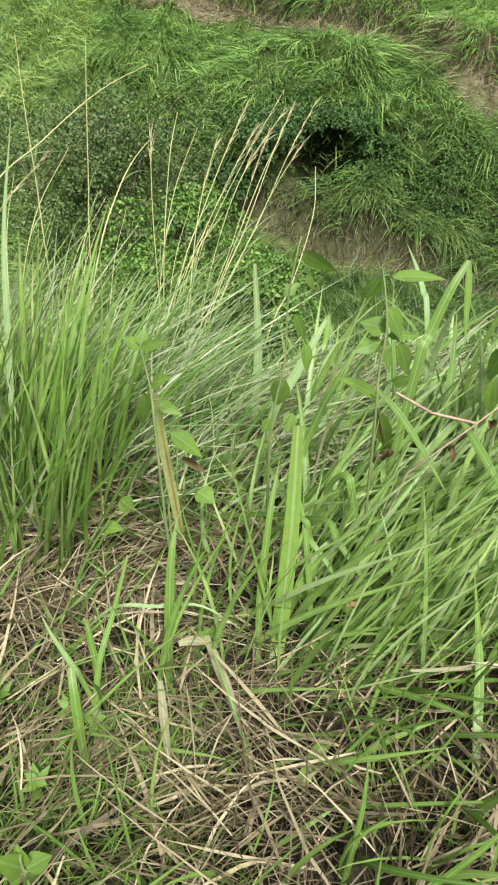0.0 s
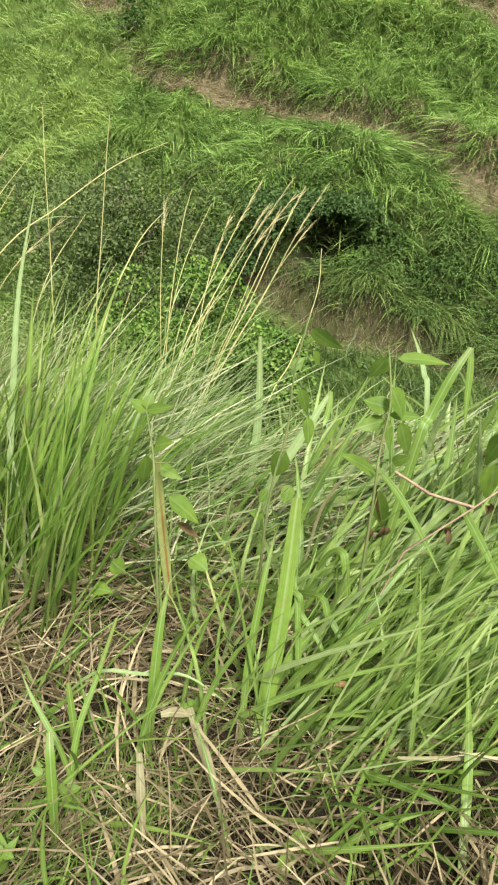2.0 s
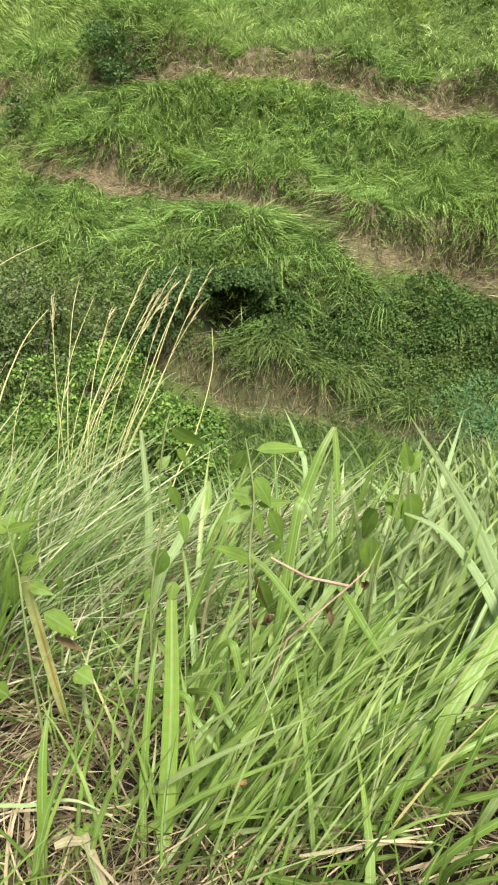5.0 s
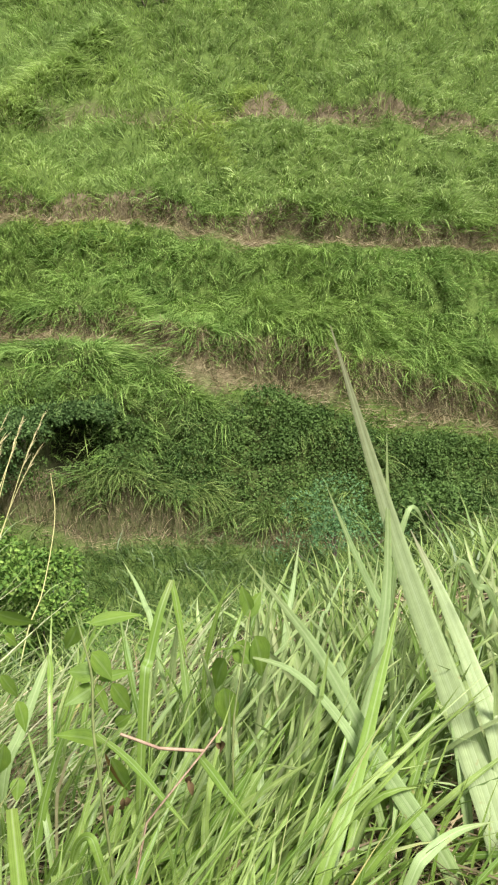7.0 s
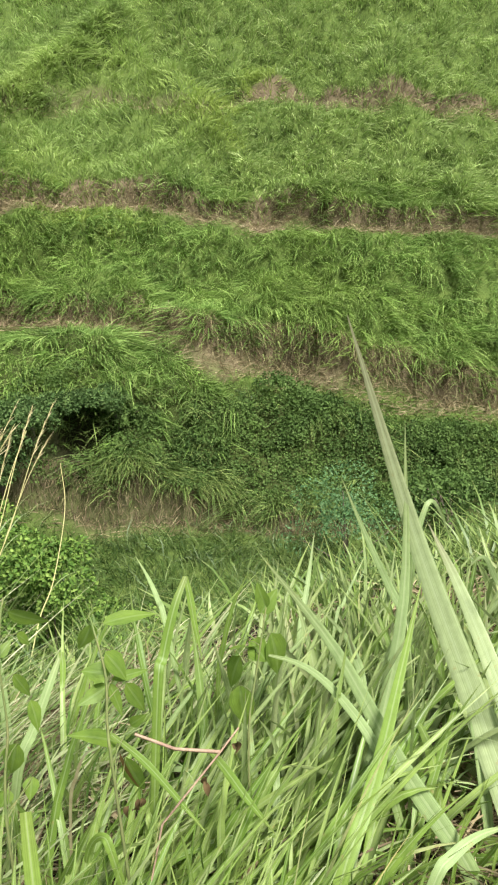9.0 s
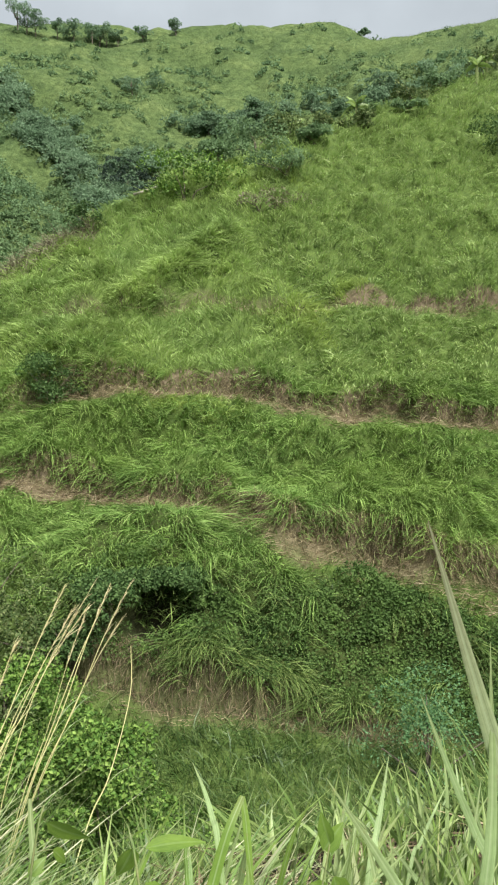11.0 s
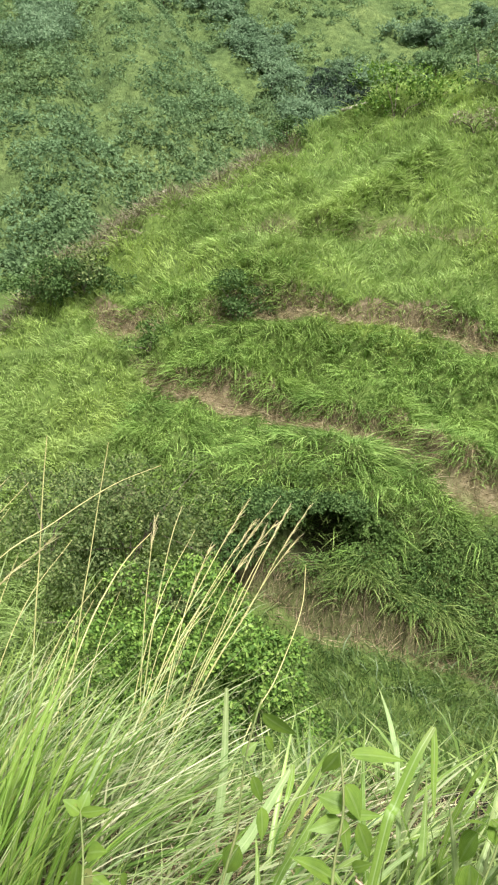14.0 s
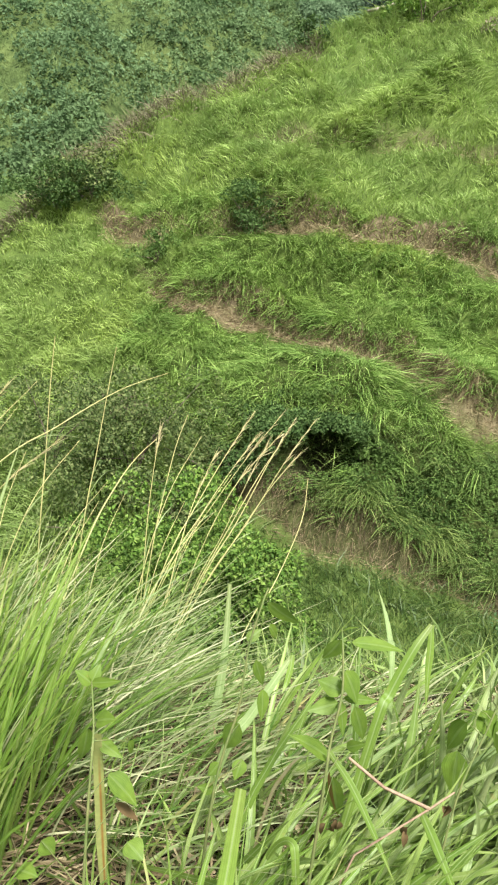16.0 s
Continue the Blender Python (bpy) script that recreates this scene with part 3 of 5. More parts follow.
def plan_points(n, az0, az1, r0, r1, power=1.0):
    """Random places in plan, thicker near the eye."""
    az = np.radians(rng.uniform(az0, az1, n))
    r = (r0 ** power + (r1 ** power - r0 ** power) * rng.random(n)) ** (1 / power)
    return r * np.sin(az), r * np.cos(az)


def trail_gap(x, y):
    """How near a place is to a trail: 1 on the ledge or the bare riser."""
    g = np.zeros_like(x)
    for k in range(4):
        s = y - trail_y(k, x)
        g = np.maximum(g, np.clip((s + lip(k, x) + 0.06) / 0.12, 0, 1) * np.clip((0.34 - s) / 0.12, 0, 1) * trail_strength(k, x) * (1, 1, 1, 0.55)[k])
    return g


def tufts(x, y, per, length, width, lean, droop, rows, spread=0.13, grown=1.0):
    """Tufts of blades on the ground at x, y: lean along the fall line, droop under their weight."""
    n = len(x)
    X = np.repeat(x, per) + rng.normal(size=n * per) * spread
    Y = np.repeat(y, per) + rng.normal(size=n * per) * spread
    nrm = normal_of(X, Y)
    root = np.stack([X, Y, land(X, Y) - 0.03], 1)
    fall = unit(nrm * (1, 1, 0) + 1e-6)
    tuft_way = np.repeat(rng.normal(size=(n, 3)) * (0.36, 0.36, 0), per, axis=0)
    way = unit(np.array([0, 0, 1.0]) + 0.35 * nrm + tuft_way + rng.normal(size=(n * per, 3)) * (0.26, 0.26, 0.1))
    L = rng.uniform(*length, n * per) * np.repeat(rng.uniform(0.6, 1.3, n) * grown, per)
    sag = fall * lean + tuft_way * 0.5 + np.array([0, 0, -1.0]) * droop * rng.uniform(0.5, 1.3, n * per)[:, None]
    return blades(root, way, sag, L, rng.uniform(*width, n * per), rows)


def thicket(x, y):
    """Where shrubs leave no room for grass."""
    return (np.hypot(x - CAVE[0], (y - CAVE[1] + 0.1) * 1.2) < 0.45)


def below_band(x, y):
    return (y > trail_y(0, x) + 0.35) & (y < trail_y(1, x) - lip(1, x) - 0.26)


def bank_part(x, y):
    """0 at the lowest trail, 1 at the next."""
    return (y - trail_y(0, x)) / (trail_y(1, x) - trail_y(0, x))


# grass on the terraced slope
x, y = plan_points(17000, -26, 43, 10, 24, 0.8)
inside = (y < ridge_y(x) + 1.0) & (y > trail_y(1, x) - 0.3) & (rng.random(len(x)) > trail_gap(x, y) * 1.15)
inside |= below_band(x, y) & (rng.random(len(x)) < np.clip((bank_part(x, y) - 0.12 - 0.18 * np.clip(x + 0.3, 0, 1)) * 4, 0.04, 1)) & (rng.random(len(x)) < np.clip((4.4 - x) / 1.5, 0.08, 1))
inside |= (x < -2.0) & (y < trail_y(1, x)) & (y > 11)
edge = np.hypot(x, y) + 2.0 * fbm(x * 0.4, y * 0.4, 3, 3)
inside &= ~thicket(x, y) & ~((y > ridge_y(x) - 0.55) & (x < 0.3) & (rng.random(len(x)) < 0.8)) & (edge < 19.5)
x, y, edge = x[inside], y[inside], edge[inside]


def trodden(x, y):
    """Grass grows lower towards the trails."""
    g = np.ones(len(x))
    for k in range(4):
        g = np.minimum(g, 1 - np.interp(y - trail_y(k, x) + lip(k, x), (-0.4, -0.2, 0.1, 0.3), (0, 0.5, 0.5, 0)) * trail_strength(k, x))
    return g


pale = (x < -3.0 + 1.2 * fbm(x * 0.5, y * 0.5, 2, 2)) & (y < trail_y(2, x) + 0.3)
ex = rng.uniform(1.5, 10.5, 380)
ey = trail_y(1, ex) - lip(1, ex) - rng.uniform(0.05, 0.5, 380)
fine = rng.random(len(x)) < 0.45
hx = np.append(rng.uniform(-2.8, 2.0, 120), rng.uniform(2.0, 8.0, 90))
hy = trail_y(1, hx) + rng.uniform(0.3, 0.46, 210)
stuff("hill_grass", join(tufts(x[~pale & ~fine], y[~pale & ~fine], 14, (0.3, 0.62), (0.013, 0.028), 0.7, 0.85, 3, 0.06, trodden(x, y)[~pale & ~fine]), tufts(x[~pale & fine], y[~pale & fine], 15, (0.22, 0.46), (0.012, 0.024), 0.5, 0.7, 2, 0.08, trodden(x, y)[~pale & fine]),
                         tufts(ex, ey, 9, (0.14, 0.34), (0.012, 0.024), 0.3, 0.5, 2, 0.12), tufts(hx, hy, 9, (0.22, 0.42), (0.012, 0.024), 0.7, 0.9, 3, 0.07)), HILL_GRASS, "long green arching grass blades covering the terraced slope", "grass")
px, py = x[pale], y[pale]
# shorter, lighter grass higher up
x, y = plan_points(28000, -26, 43, 17, 38, 0.8)
inside = (y < ridge_y(x) + 1.0) & (y > trail_y(1, x)) & (np.hypot(x, y) + 2.0 * fbm(x * 0.4, y * 0.4, 3, 3) > 18.5) & (rng.random(len(x)) > trail_gap(x, y) * 1.1) & ~((y > ridge_y(x) - 0.55) & (x < 0.3) & (rng.random(len(x)) < 0.8))
x, y = x[inside], y[inside]
rank = x > 6.8 + 2.5 * fbm(x * 0.5, y * 0.5, 2, 3)
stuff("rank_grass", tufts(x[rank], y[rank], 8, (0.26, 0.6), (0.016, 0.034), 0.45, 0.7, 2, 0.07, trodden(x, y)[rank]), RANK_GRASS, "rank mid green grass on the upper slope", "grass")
x, y = x[~rank], y[~rank]
long = fbm(x * 0.55, y * 0.55, 4, 3) > 0.06
dk = rng.uniform(-0.1, 1.0, 260)
dx, dy = 1.3 + dk * 3.26 + rng.normal(size=260) * 0.2, 21.6 + dk * 2.32 + rng.normal(size=260) * 0.2
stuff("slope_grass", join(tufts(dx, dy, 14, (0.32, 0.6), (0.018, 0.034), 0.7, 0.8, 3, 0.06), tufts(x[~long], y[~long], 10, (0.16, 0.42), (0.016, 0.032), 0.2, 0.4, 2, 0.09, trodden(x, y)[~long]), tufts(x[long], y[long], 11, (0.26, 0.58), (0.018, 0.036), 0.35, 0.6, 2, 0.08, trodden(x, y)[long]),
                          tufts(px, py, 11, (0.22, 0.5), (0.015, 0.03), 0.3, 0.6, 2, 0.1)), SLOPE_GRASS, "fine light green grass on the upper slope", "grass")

# finer, darker grass on the gully side below the lowest trail
x, y = plan_points(5600, -24, 43, 5.4, 12.5, 1.2)
inside = (y < trail_y(0, x) - 0.3 * rng.random(len(x))) & (land(x, y) < -2.0)
stuff("gully_grass", tufts(x[inside], y[inside], 8, (0.3, 0.62), (0.01, 0.019), 0.15, 0.5, 2), FINE_GRASS, "fine dark green grass in the gully bottom", "grass")


# withered grass hanging over the earthen risers
def fringe(k, n, x0, x1):
    x = rng.uniform(x0, x1, n)
    keep = rng.random(n) < trail_strength(k, x)
    x = x[keep]
    y = trail_y(k, x) + rng.uniform(0.1, 0.75 if k == 0 else 0.4, len(x)) * (1 + 0.5 * (k == 1) * np.clip((x - 1.5) / 2.5, 0, 1))
    nrm = normal_of(x, y)
    root = np.stack([x, y, land(x, y)], 1)
    way = unit(nrm * (0.8, 0.8, 0.25) + rng.normal(size=(len(x), 3)) * 0.35 + (0, 0, 0.15))
    sag = np.stack([rng.normal(size=len(x)) * 0.15, -0.15 - 0.1 * rng.random(len(x)), -0.9 * rng.random(len(x)) - 0.4], 1)
    return blades(root, way, sag, rng.uniform(0.12, 0.3, len(x)) * (1 + 0.4 * (k == 1) * np.clip((x - 1.5) / 2.5, -0.8, 1)), rng.uniform(0.006, 0.014, len(x)), 2)


stuff("withered_grass", join(fringe(0, 2000, -1.5, 6), fringe(1, 14000, -4, 13), fringe(2, 12000, -5, 16), fringe(3, 1600, -2, 18)), DEAD_GRASS,
      "brown withered grass hanging over the trail banks", "dry grass")
stuff("dark_dead_grass", fringe(0, 6000, -1.5, 7), DARK_DEAD_GRASS, "dark brown dead grass along the lowest trail", "dry grass")


# low leafy vines over the bank between the two lowest trails
def puffs(px, py, pz, radius, per, size, flat=0.8, ruffle=0.45, grown=None):
    """Rounded masses of leaves: px, py, pz their middles."""
    n = len(px)
    d = unit(rng.normal(size=(n * per, 3)))
    d[:, 2] = np.abs(d[:, 2]) * 1.1 - 0.25
    d = unit(d)
    R = np.repeat(radius, per) * rng.uniform(0.55, 1.0, n * per) ** 0.6
    c = np.stack([np.repeat(px, per), np.repeat(py, per), np.repeat(pz, per)], 1) + d * R[:, None] * (1, 1, flat)
    way = unit(d + rng.normal(size=d.shape) * 0.8 + (0, 0, -0.25))
    face = unit(d + rng.normal(size=d.shape) * ruffle + (0, 0, 0.5))
    L = rng.uniform(*size, n * per) * (1 if grown is None else np.repeat(grown, per))
    return leaves(c, way, face, L, L * rng.uniform(0.45, 0.7, n * per))


n = 13000
x, y = rng.uniform(-1.5, 13.5, n), rng.uniform(8, 16.5, n)
lump = fbm(x * 0.8, y * 0.8, 2, 3)
keep = (y > trail_y(0, x) + 0.3 + 0.4 * rng.random(n)) & (y < trail_y(1, x) - 0.6) & (~thicket(x, y))
keep &= (rng.random(n) < np.clip((x - 0.6) / 2.5, 0.3, 1)) & (rng.random(n) < np.clip(0.6 + 2.6 * lump, 0.12, 1)) & (bank_part(x, y) < 0.36 + 0.8 * np.clip((x - 3.0) / 1.3, 0, 1) + 0.3 * lump)
x, y, lump = x[keep], y[keep], lump[keep]
gx, gy = rng.uniform(-0.5, 9.5, 5200), rng.uniform(9, 15.5, 5200)
bald = (gy > trail_y(0, gx) + 0.35) & (gy < trail_y(1, gx) - 0.55) & ~thicket(gx, gy) & (fbm(gx * 0.8, gy * 0.8, 2, 3) < 0.02) & (bank_part(gx, gy) < 0.36 + 0.8 * np.clip((gx - 3.0) / 1.3, 0, 1))
gx, gy = gx[bald], gy[bald]
stuff("leafy_vines", join(puffs(gx, gy, land(gx, gy) + 0.03, rng.uniform(0.1, 0.2, len(gx)), 24, (0.035, 0.07), 0.5, 0.6), puffs(x, y, land(x, y) + 0.05 + 0.8 * np.clip(lump, 0, 0.5), rng.uniform(0.1, 0.3, len(x)), 62, (0.035, 0.072), 0.8, 0.5)), VINE_LEAF, "dark green leafy vines sprawling over the lower bank", "vines")
# coarse arching grass tussocks among the vines
x, y = rng.uniform(0.8, 12, 260), rng.uniform(8, 15.5, 260)
keep = below_band(x, y) & ~thicket(x, y)
fx = rng.uniform(1.3, 5.5, 90)
fy = trail_y(0, fx) + rng.uniform(0.45, 0.75, 90)
x, y, keep = np.append(x, fx), np.append(y, fy), np.append(keep, np.ones(90, bool))
for tx, ty in zip(x[keep], y[keep]):
    foot = np.array((tx, ty, float(land(tx, ty))))
    v, f, t = tufts(np.array([tx]), np.array([ty]), 26, (0.4, 0.8), (0.011, 0.022), 0.35, 0.8, 3, 0.06)
    ob = new("grass_tussock", mesh_of("grass_tussock", v - foot, [f], BANK_GRASS, t))
    ob.location = foot
    tagged(ob, "arching dark green grass tussock among vines on the bank", "grass tussock", "tussocks among the vines")
# dry straw strewn on the trails
parts = []
for k in range(4):
    x = rng.uniform(TRAILS[k][0][1], 14, (1500, 7000, 4600, 1800)[k])
    x = x[rng.random(len(x)) < trail_strength(k, x)]
    y = trail_y(k, x) + rng.uniform(-1.0, 0.3, len(x)) * (lip(k, x) + 0.1)
    root = np.stack([x, y, land(x, y) + 0.02], 1)
    way = unit(rng.normal(size=(len(x), 3)) * (1, 0.7, 0.45) + (0, 0, 0.2))
    parts.append(blades(root, way, np.tile((0, 0, -0.1), (len(x), 1)), rng.uniform(0.15, 0.4, len(x)), rng.uniform(0.006, 0.016, len(x)), 2))
stuff("trail_straw", join(*parts), STRAW, "pale dry straw trodden along the trails", "straw")


# ---- shrubs and trees ----
def part(name, me, parent, label="", kind=""):
    ob = new(name, me)
    ob.parent = parent
    return tagged(ob, label, kind=kind)


def tube(points, radii, sides=7):
    """A tapered round stem through points."""
    p = np.array(points, float)
    n = len(p)
    t = unit(np.gradient(p, axis=0))
    a = unit(np.cross(t, (0.31, 0.17, 0.93)))
    b = np.cross(t, a)
    ang = np.linspace(0, 2 * np.pi, sides, endpoint=False)
    ring = np.cos(ang)[None, :, None] * a[:, None, :] + np.sin(ang)[None, :, None] * b[:, None, :]
    verts = (p[:, None, :] + ring * np.array(radii, float)[:, None, None]).reshape(-1, 3)
    i, j = np.meshgrid(np.arange(n - 1), np.arange(sides), indexing="ij")
    j2 = (j + 1) % sides
    quads = np.stack([i * sides + j, i * sides + j2, (i + 1) * sides + j2, (i + 1) * sides + j], -1).reshape(-1, 4)
    uv = np.stack([np.tile(np.arange(sides) / sides, n), np.repeat(np.linspace(0, 1, n), sides)], 1)
    return verts, quads, uv


def shrub(name, x, y, size, material, label, per=80, leaf=(0.06, 0.12), count=14, category="shrub", stem=0.03, group="", forward=0.0, clump=1.0, low=0.12):
    """A shrub: branching woody stems and an uneven crown of leaf masses."""
    w, h = size
    z = float(land(x, y))
    base = new(name)
    base.location = (x, y, z)
    tops = np.stack([rng.normal(size=count) * w * 0.42, rng.normal(size=count) * w * 0.42, h * rng.uniform(low, 0.95, count)], 1)
    tops[:, :2] *= (1.15 - 0.55 * (tops[:, 2:] / h) ** 2)
    tops[:, 1] -= forward * tops[:, 2] / h
    for q in tops[:6]:
        v, f, t = tube([(0, 0, -0.1), q * (0.25, 0.25, 0.45), q], (stem, stem * 0.6, stem * 0.25), 5)
        part("stem", mesh_of("stem", v, [f], BARK, t), base)
    r = rng.uniform(0.22, 0.36, count) * (w + h) * 0.55 * clump
    v, f, t = puffs(tops[:, 0], tops[:, 1], tops[:, 2], r, per, leaf, 0.85)
    part("foliage", mesh_of("foliage", v, [f], material, t), base)
    return tagged(base, label, category, group)


def tree(name, x, y, height, material, label, spread=0.38, leaf=(0.16, 0.36), per=60, count=13, group="", z=None, low=0.25):
    base = new(name)
    z = float(land(x, y)) if z is None else z
    base.location = (x, y, z - 0.15)
    lean = rng.normal(size=2) * 0.06 * height
    trunk = tube([(0, 0, 0), (lean[0] * 0.3, lean[1] * 0.3, height * 0.35), (lean[0], lean[1], height * 0.8)], (height * 0.03, height * 0.022, height * 0.008), 6)
    part("trunk", mesh_of("trunk", trunk[0], [trunk[1]], BARK, trunk[2]), base)
    tops = np.stack([lean[0] + rng.normal(size=count) * spread * height * 0.55, lean[1] + rng.normal(size=count) * spread * height * 0.55, height * rng.uniform(low, 1.0, count)], 1)
    tops[:, :2] *= 1.25 - 0.7 * np.abs(tops[:, 2:] / height - 0.5)
    for q in tops[:5]:
        v, f, t = tube([(lean[0] * 0.4, lean[1] * 0.4, height * 0.3), q * (0.6, 0.6, 0.85), q], (height * 0.013, height * 0.009, height * 0.004), 4)
        part("limb", mesh_of("limb", v, [f], BARK, t), base)
    v, f, t = puffs(tops[:, 0], tops[:, 1], tops[:, 2], rng.uniform(0.12, 0.24, count) * height * (0.5 + spread), per, leaf, 0.7)
    part("crown", mesh_of("crown", v, [f], material, t), base)
    return tagged(base, label, "tree", group)


shrub("shrub", 0.3, 13.3, (1.2, 0.85), DARK_LEAF, "dense dark green shrub overhanging a hollow in the bank", 150, (0.04, 0.08), 30, forward=0.3, clump=0.8, low=0.5)
shrub("shrub", 1.85, 13.25, (0.5, 0.6), VINE_LEAF, "dark leafy shrub beside a shaded hollow", 130, (0.04, 0.08), 14, clump=0.8)
shrub("shrub", 1.28, 13.72, (0.9, 0.5), DARK_LEAF, "dark green leafy shrub above a shaded hollow", 170, (0.04, 0.08), 30, forward=0.4, clump=0.7, low=0.6)
shrub("shrub", -0.4, 12.9, (0.8, 0.8), DARK_LEAF, "dark leafy shrub beside the shaded hollow", 130, (0.04, 0.08), 18, clump=0.8, low=0.35)
shrub("shrub", -2.75, 14.0, (0.55, 0.5), BROWN_LEAF, "withered brown bush among green shrubs", 60, (0.04, 0.09), 10)
shrub("shrub", -1.5, 12.35, (1.0, 0.8), SHRUB_LEAF, "low dull green shrub at the bank foot", 120, (0.05, 0.09), 14)
shrub("shrub", -2.9, 12.2, (1.2, 0.9), SHRUB_LEAF, "low twiggy shrub among rank grass", 120, (0.05, 0.09), 16)
shrub("shrub", -2.4, 13.0, (2.3, 2.0), SHRUB_LEAF, "grey-green twiggy shrub on the lower bank", 150, (0.045, 0.085), 50, clump=0.55)
shrub("shrub", -4.0, 13.2, (2.2, 1.7), SHRUB_LEAF, "dull green twiggy shrub beside tall grass", 140, (0.045, 0.085), 40, clump=0.55)
shrub("shrub", -0.9, 13.1, (1.1, 0.9), SHRUB_LEAF, "olive green shrub at the foot of the bank", 100, (0.04, 0.08), 12)
shrub("shrub", -0.85, 8.3, (1.25, 3.1), BRIGHT_LEAF, "bright green leafy bush standing in the gully", 150, (0.035, 0.075), 85, clump=0.36)
shrub("shrub", 0.05, 7.5, (0.85, 2.45), BRIGHT_LEAF, "fresh green leafy bush beside the trail foot", 150, (0.035, 0.075), 60, clump=0.36)
shrub("shrub", -1.75, 7.9, (1.3, 2.7), BRIGHT_LEAF, "green leafy bush half hidden behind tall grass", 150, (0.035, 0.075), 75, clump=0.36)
shrub("shrub", 4.6, 9.3, (0.8, 1.7), BLUE_LEAF, "feathery blue-green shrub in the gully", 240, (0.03, 0.06), 12)
shrub("shrub", 6.6, 9.4, (1.2, 1.1), VINE_LEAF, "dark green shrub at the gully edge", 120, (0.05, 0.1), 14)
shrub("shrub", -0.8, 18.85, (0.75, 1.15), DARK_LEAF, "small dark green bush growing on the trail edge", 120, (0.05, 0.09), 22, clump=0.8, low=0.05)
shrub("shrub", -6.0, 20.05, (1.7, 1.15), DARK_LEAF, "rounded dark green bush below the ridge", 150, (0.05, 0.1), 40, clump=0.6)
shrub("shrub", -5.2, 20.5, (1.1, 1.2), SHRUB_LEAF, "grey-green bush below the ridge", 100, (0.06, 0.12), 12)
shrub("shrub", 3.64, 26.7, (1.5, 1.6), BRIGHT_LEAF, "light green bush near the crest of the slope", 120, (0.08, 0.16), 16)
shrub("shrub", 0.09, 25.85, (0.4, 0.8), DARK_LEAF, "narrow upright dark shrub on the slope", 90, (0.06, 0.1), 9)
shrub("shrub", 5.95, 25.1, (1.6, 0.6), BROWN_LEAF, "low brownish withered bush on the slope", 60, (0.06, 0.12), 14)
shrub("shrub", 7.4, 26.9, (1.4, 0.9), HAZED_LEAF, "green bush on the upper slope", 100, (0.07, 0.14), 12)
shrub("shrub", -3.0, 18.4, (0.7, 0.7), VINE_LEAF, "small leafy green bush beside the trail", 90, (0.05, 0.1), 8)
shrub("shrub", 15.7, 26.7, (1.0, 1.9), DARK_LEAF, "tall dark green bush on the upper slope", 110, (0.07, 0.14), 14)
for bx, by, s in ((5.3, 28.6, 1.5), (6.9, 29.6, 1.9), (8.3, 29.9, 1.4), (10.4, 31.0, 1.5), (12.2, 31.4, 1.2), (14.5, 32.0, 1.6), (16.4, 32.8, 1.3), (18.7, 33.6, 1.7), (9.0, 28.7, 1.0), (11.5, 29.9, 1.0), (13.4, 30.6, 0.9)):
    shrub("shrub", bx, by, (s * 0.8, s * 0.6), rng.choice([HAZED_LEAF, SHRUB_LEAF, HAZED_LEAF]), "green bush along the crest of the terraced slope", 90, (0.08, 0.18), 12, group="bushes along the crest")


def banana(x, y, height):
    base = new("banana_plant")
    z = float(land(x, y))
    base.location = (x, y, z)
    v, f, t = tube([(0, 0, -0.1), (0.03, 0, height * 0.3), (0.05, 0.02, height * 0.6)], (0.11, 0.09, 0.05), 8)
    part("trunk", mesh_of("trunk", v, [f], STEM, t), base)
    for k in range(7):
        a = k * 2.4 + 0.4
        up = 0.9 - 0.12 * k
        way = np.array([[math.cos(a) * (1 - up * 0.7), math.sin(a) * (1 - up * 0.7), up]])
        v, f, t = blades(np.array([[0.05, 0.02, height * 0.55]]), unit(way), np.array([[0, 0, -0.35 - 0.05 * k]]), np.array([height * 0.62]), np.array([height * 0.17]), 7, 0.3)
        part("leaf", mesh_of("leaf", v, [f], BROAD_BLADE, t), base)
    return tagged(base, "banana plant with drooping broad green leaves", "banana plant", "banana plants on the crest")


for bx, by, h in ((11.6, 31.2, 1.5), (17.9, 32.6, 1.4), (8.7, 30.2, 1.2), (18.6, 33.0, 1.2)):
    banana(bx, by, h)


def log(name, x, y, length, turn, radius, label):
    z = float(land(x, y))
    c, s = math.cos(turn) * length / 2, math.sin(turn) * length / 2
    pts = [(x + c * k, y + s * k, float(land(x + c * k, y + s * k)) + radius + 0.12) for k in (-1, -0.3, 0.4, 1)]
    v, f, t = tube(pts, (radius, radius * 1.1, radius, radius * 0.8), 8)
    n = len(v)
    me = mesh_of(name, v, [f, np.arange(8)[None, ::-1], np.arange(n - 8, n)[None, :]], PALE_WOOD, t)
    tagged(new(name, me), label, "log")


log("fallen_log", 2.35, 27.35, 0.9, 0.2, 0.05, "bleached fallen log on the ridge edge")
log("fallen_log", -3.55, 23.75, 0.35, 0.4, 0.03, "short pale log lying on the ridge")

# withered strip along the ridge
n = 6500
x = rng.uniform(-9, 0.5, n)
y = ridge_y(x) + rng.normal(size=n) * 0.4 - 0.3
root = np.stack([x, y, land(x, y)], 1)
stuff("ridge_brush", blades(root, unit(rng.normal(size=(n, 3)) * (0.7, 0.7, 0.2) + (0, 0, 0.9)), rng.normal(size=(n, 3)) * 0.3 + (0, 0, -0.4), rng.uniform(0.25, 0.6, n), rng.uniform(0.02, 0.04, n), 2), BROWN_LEAF,
      "brownish dry brush along the ridge edge", "dry brush")


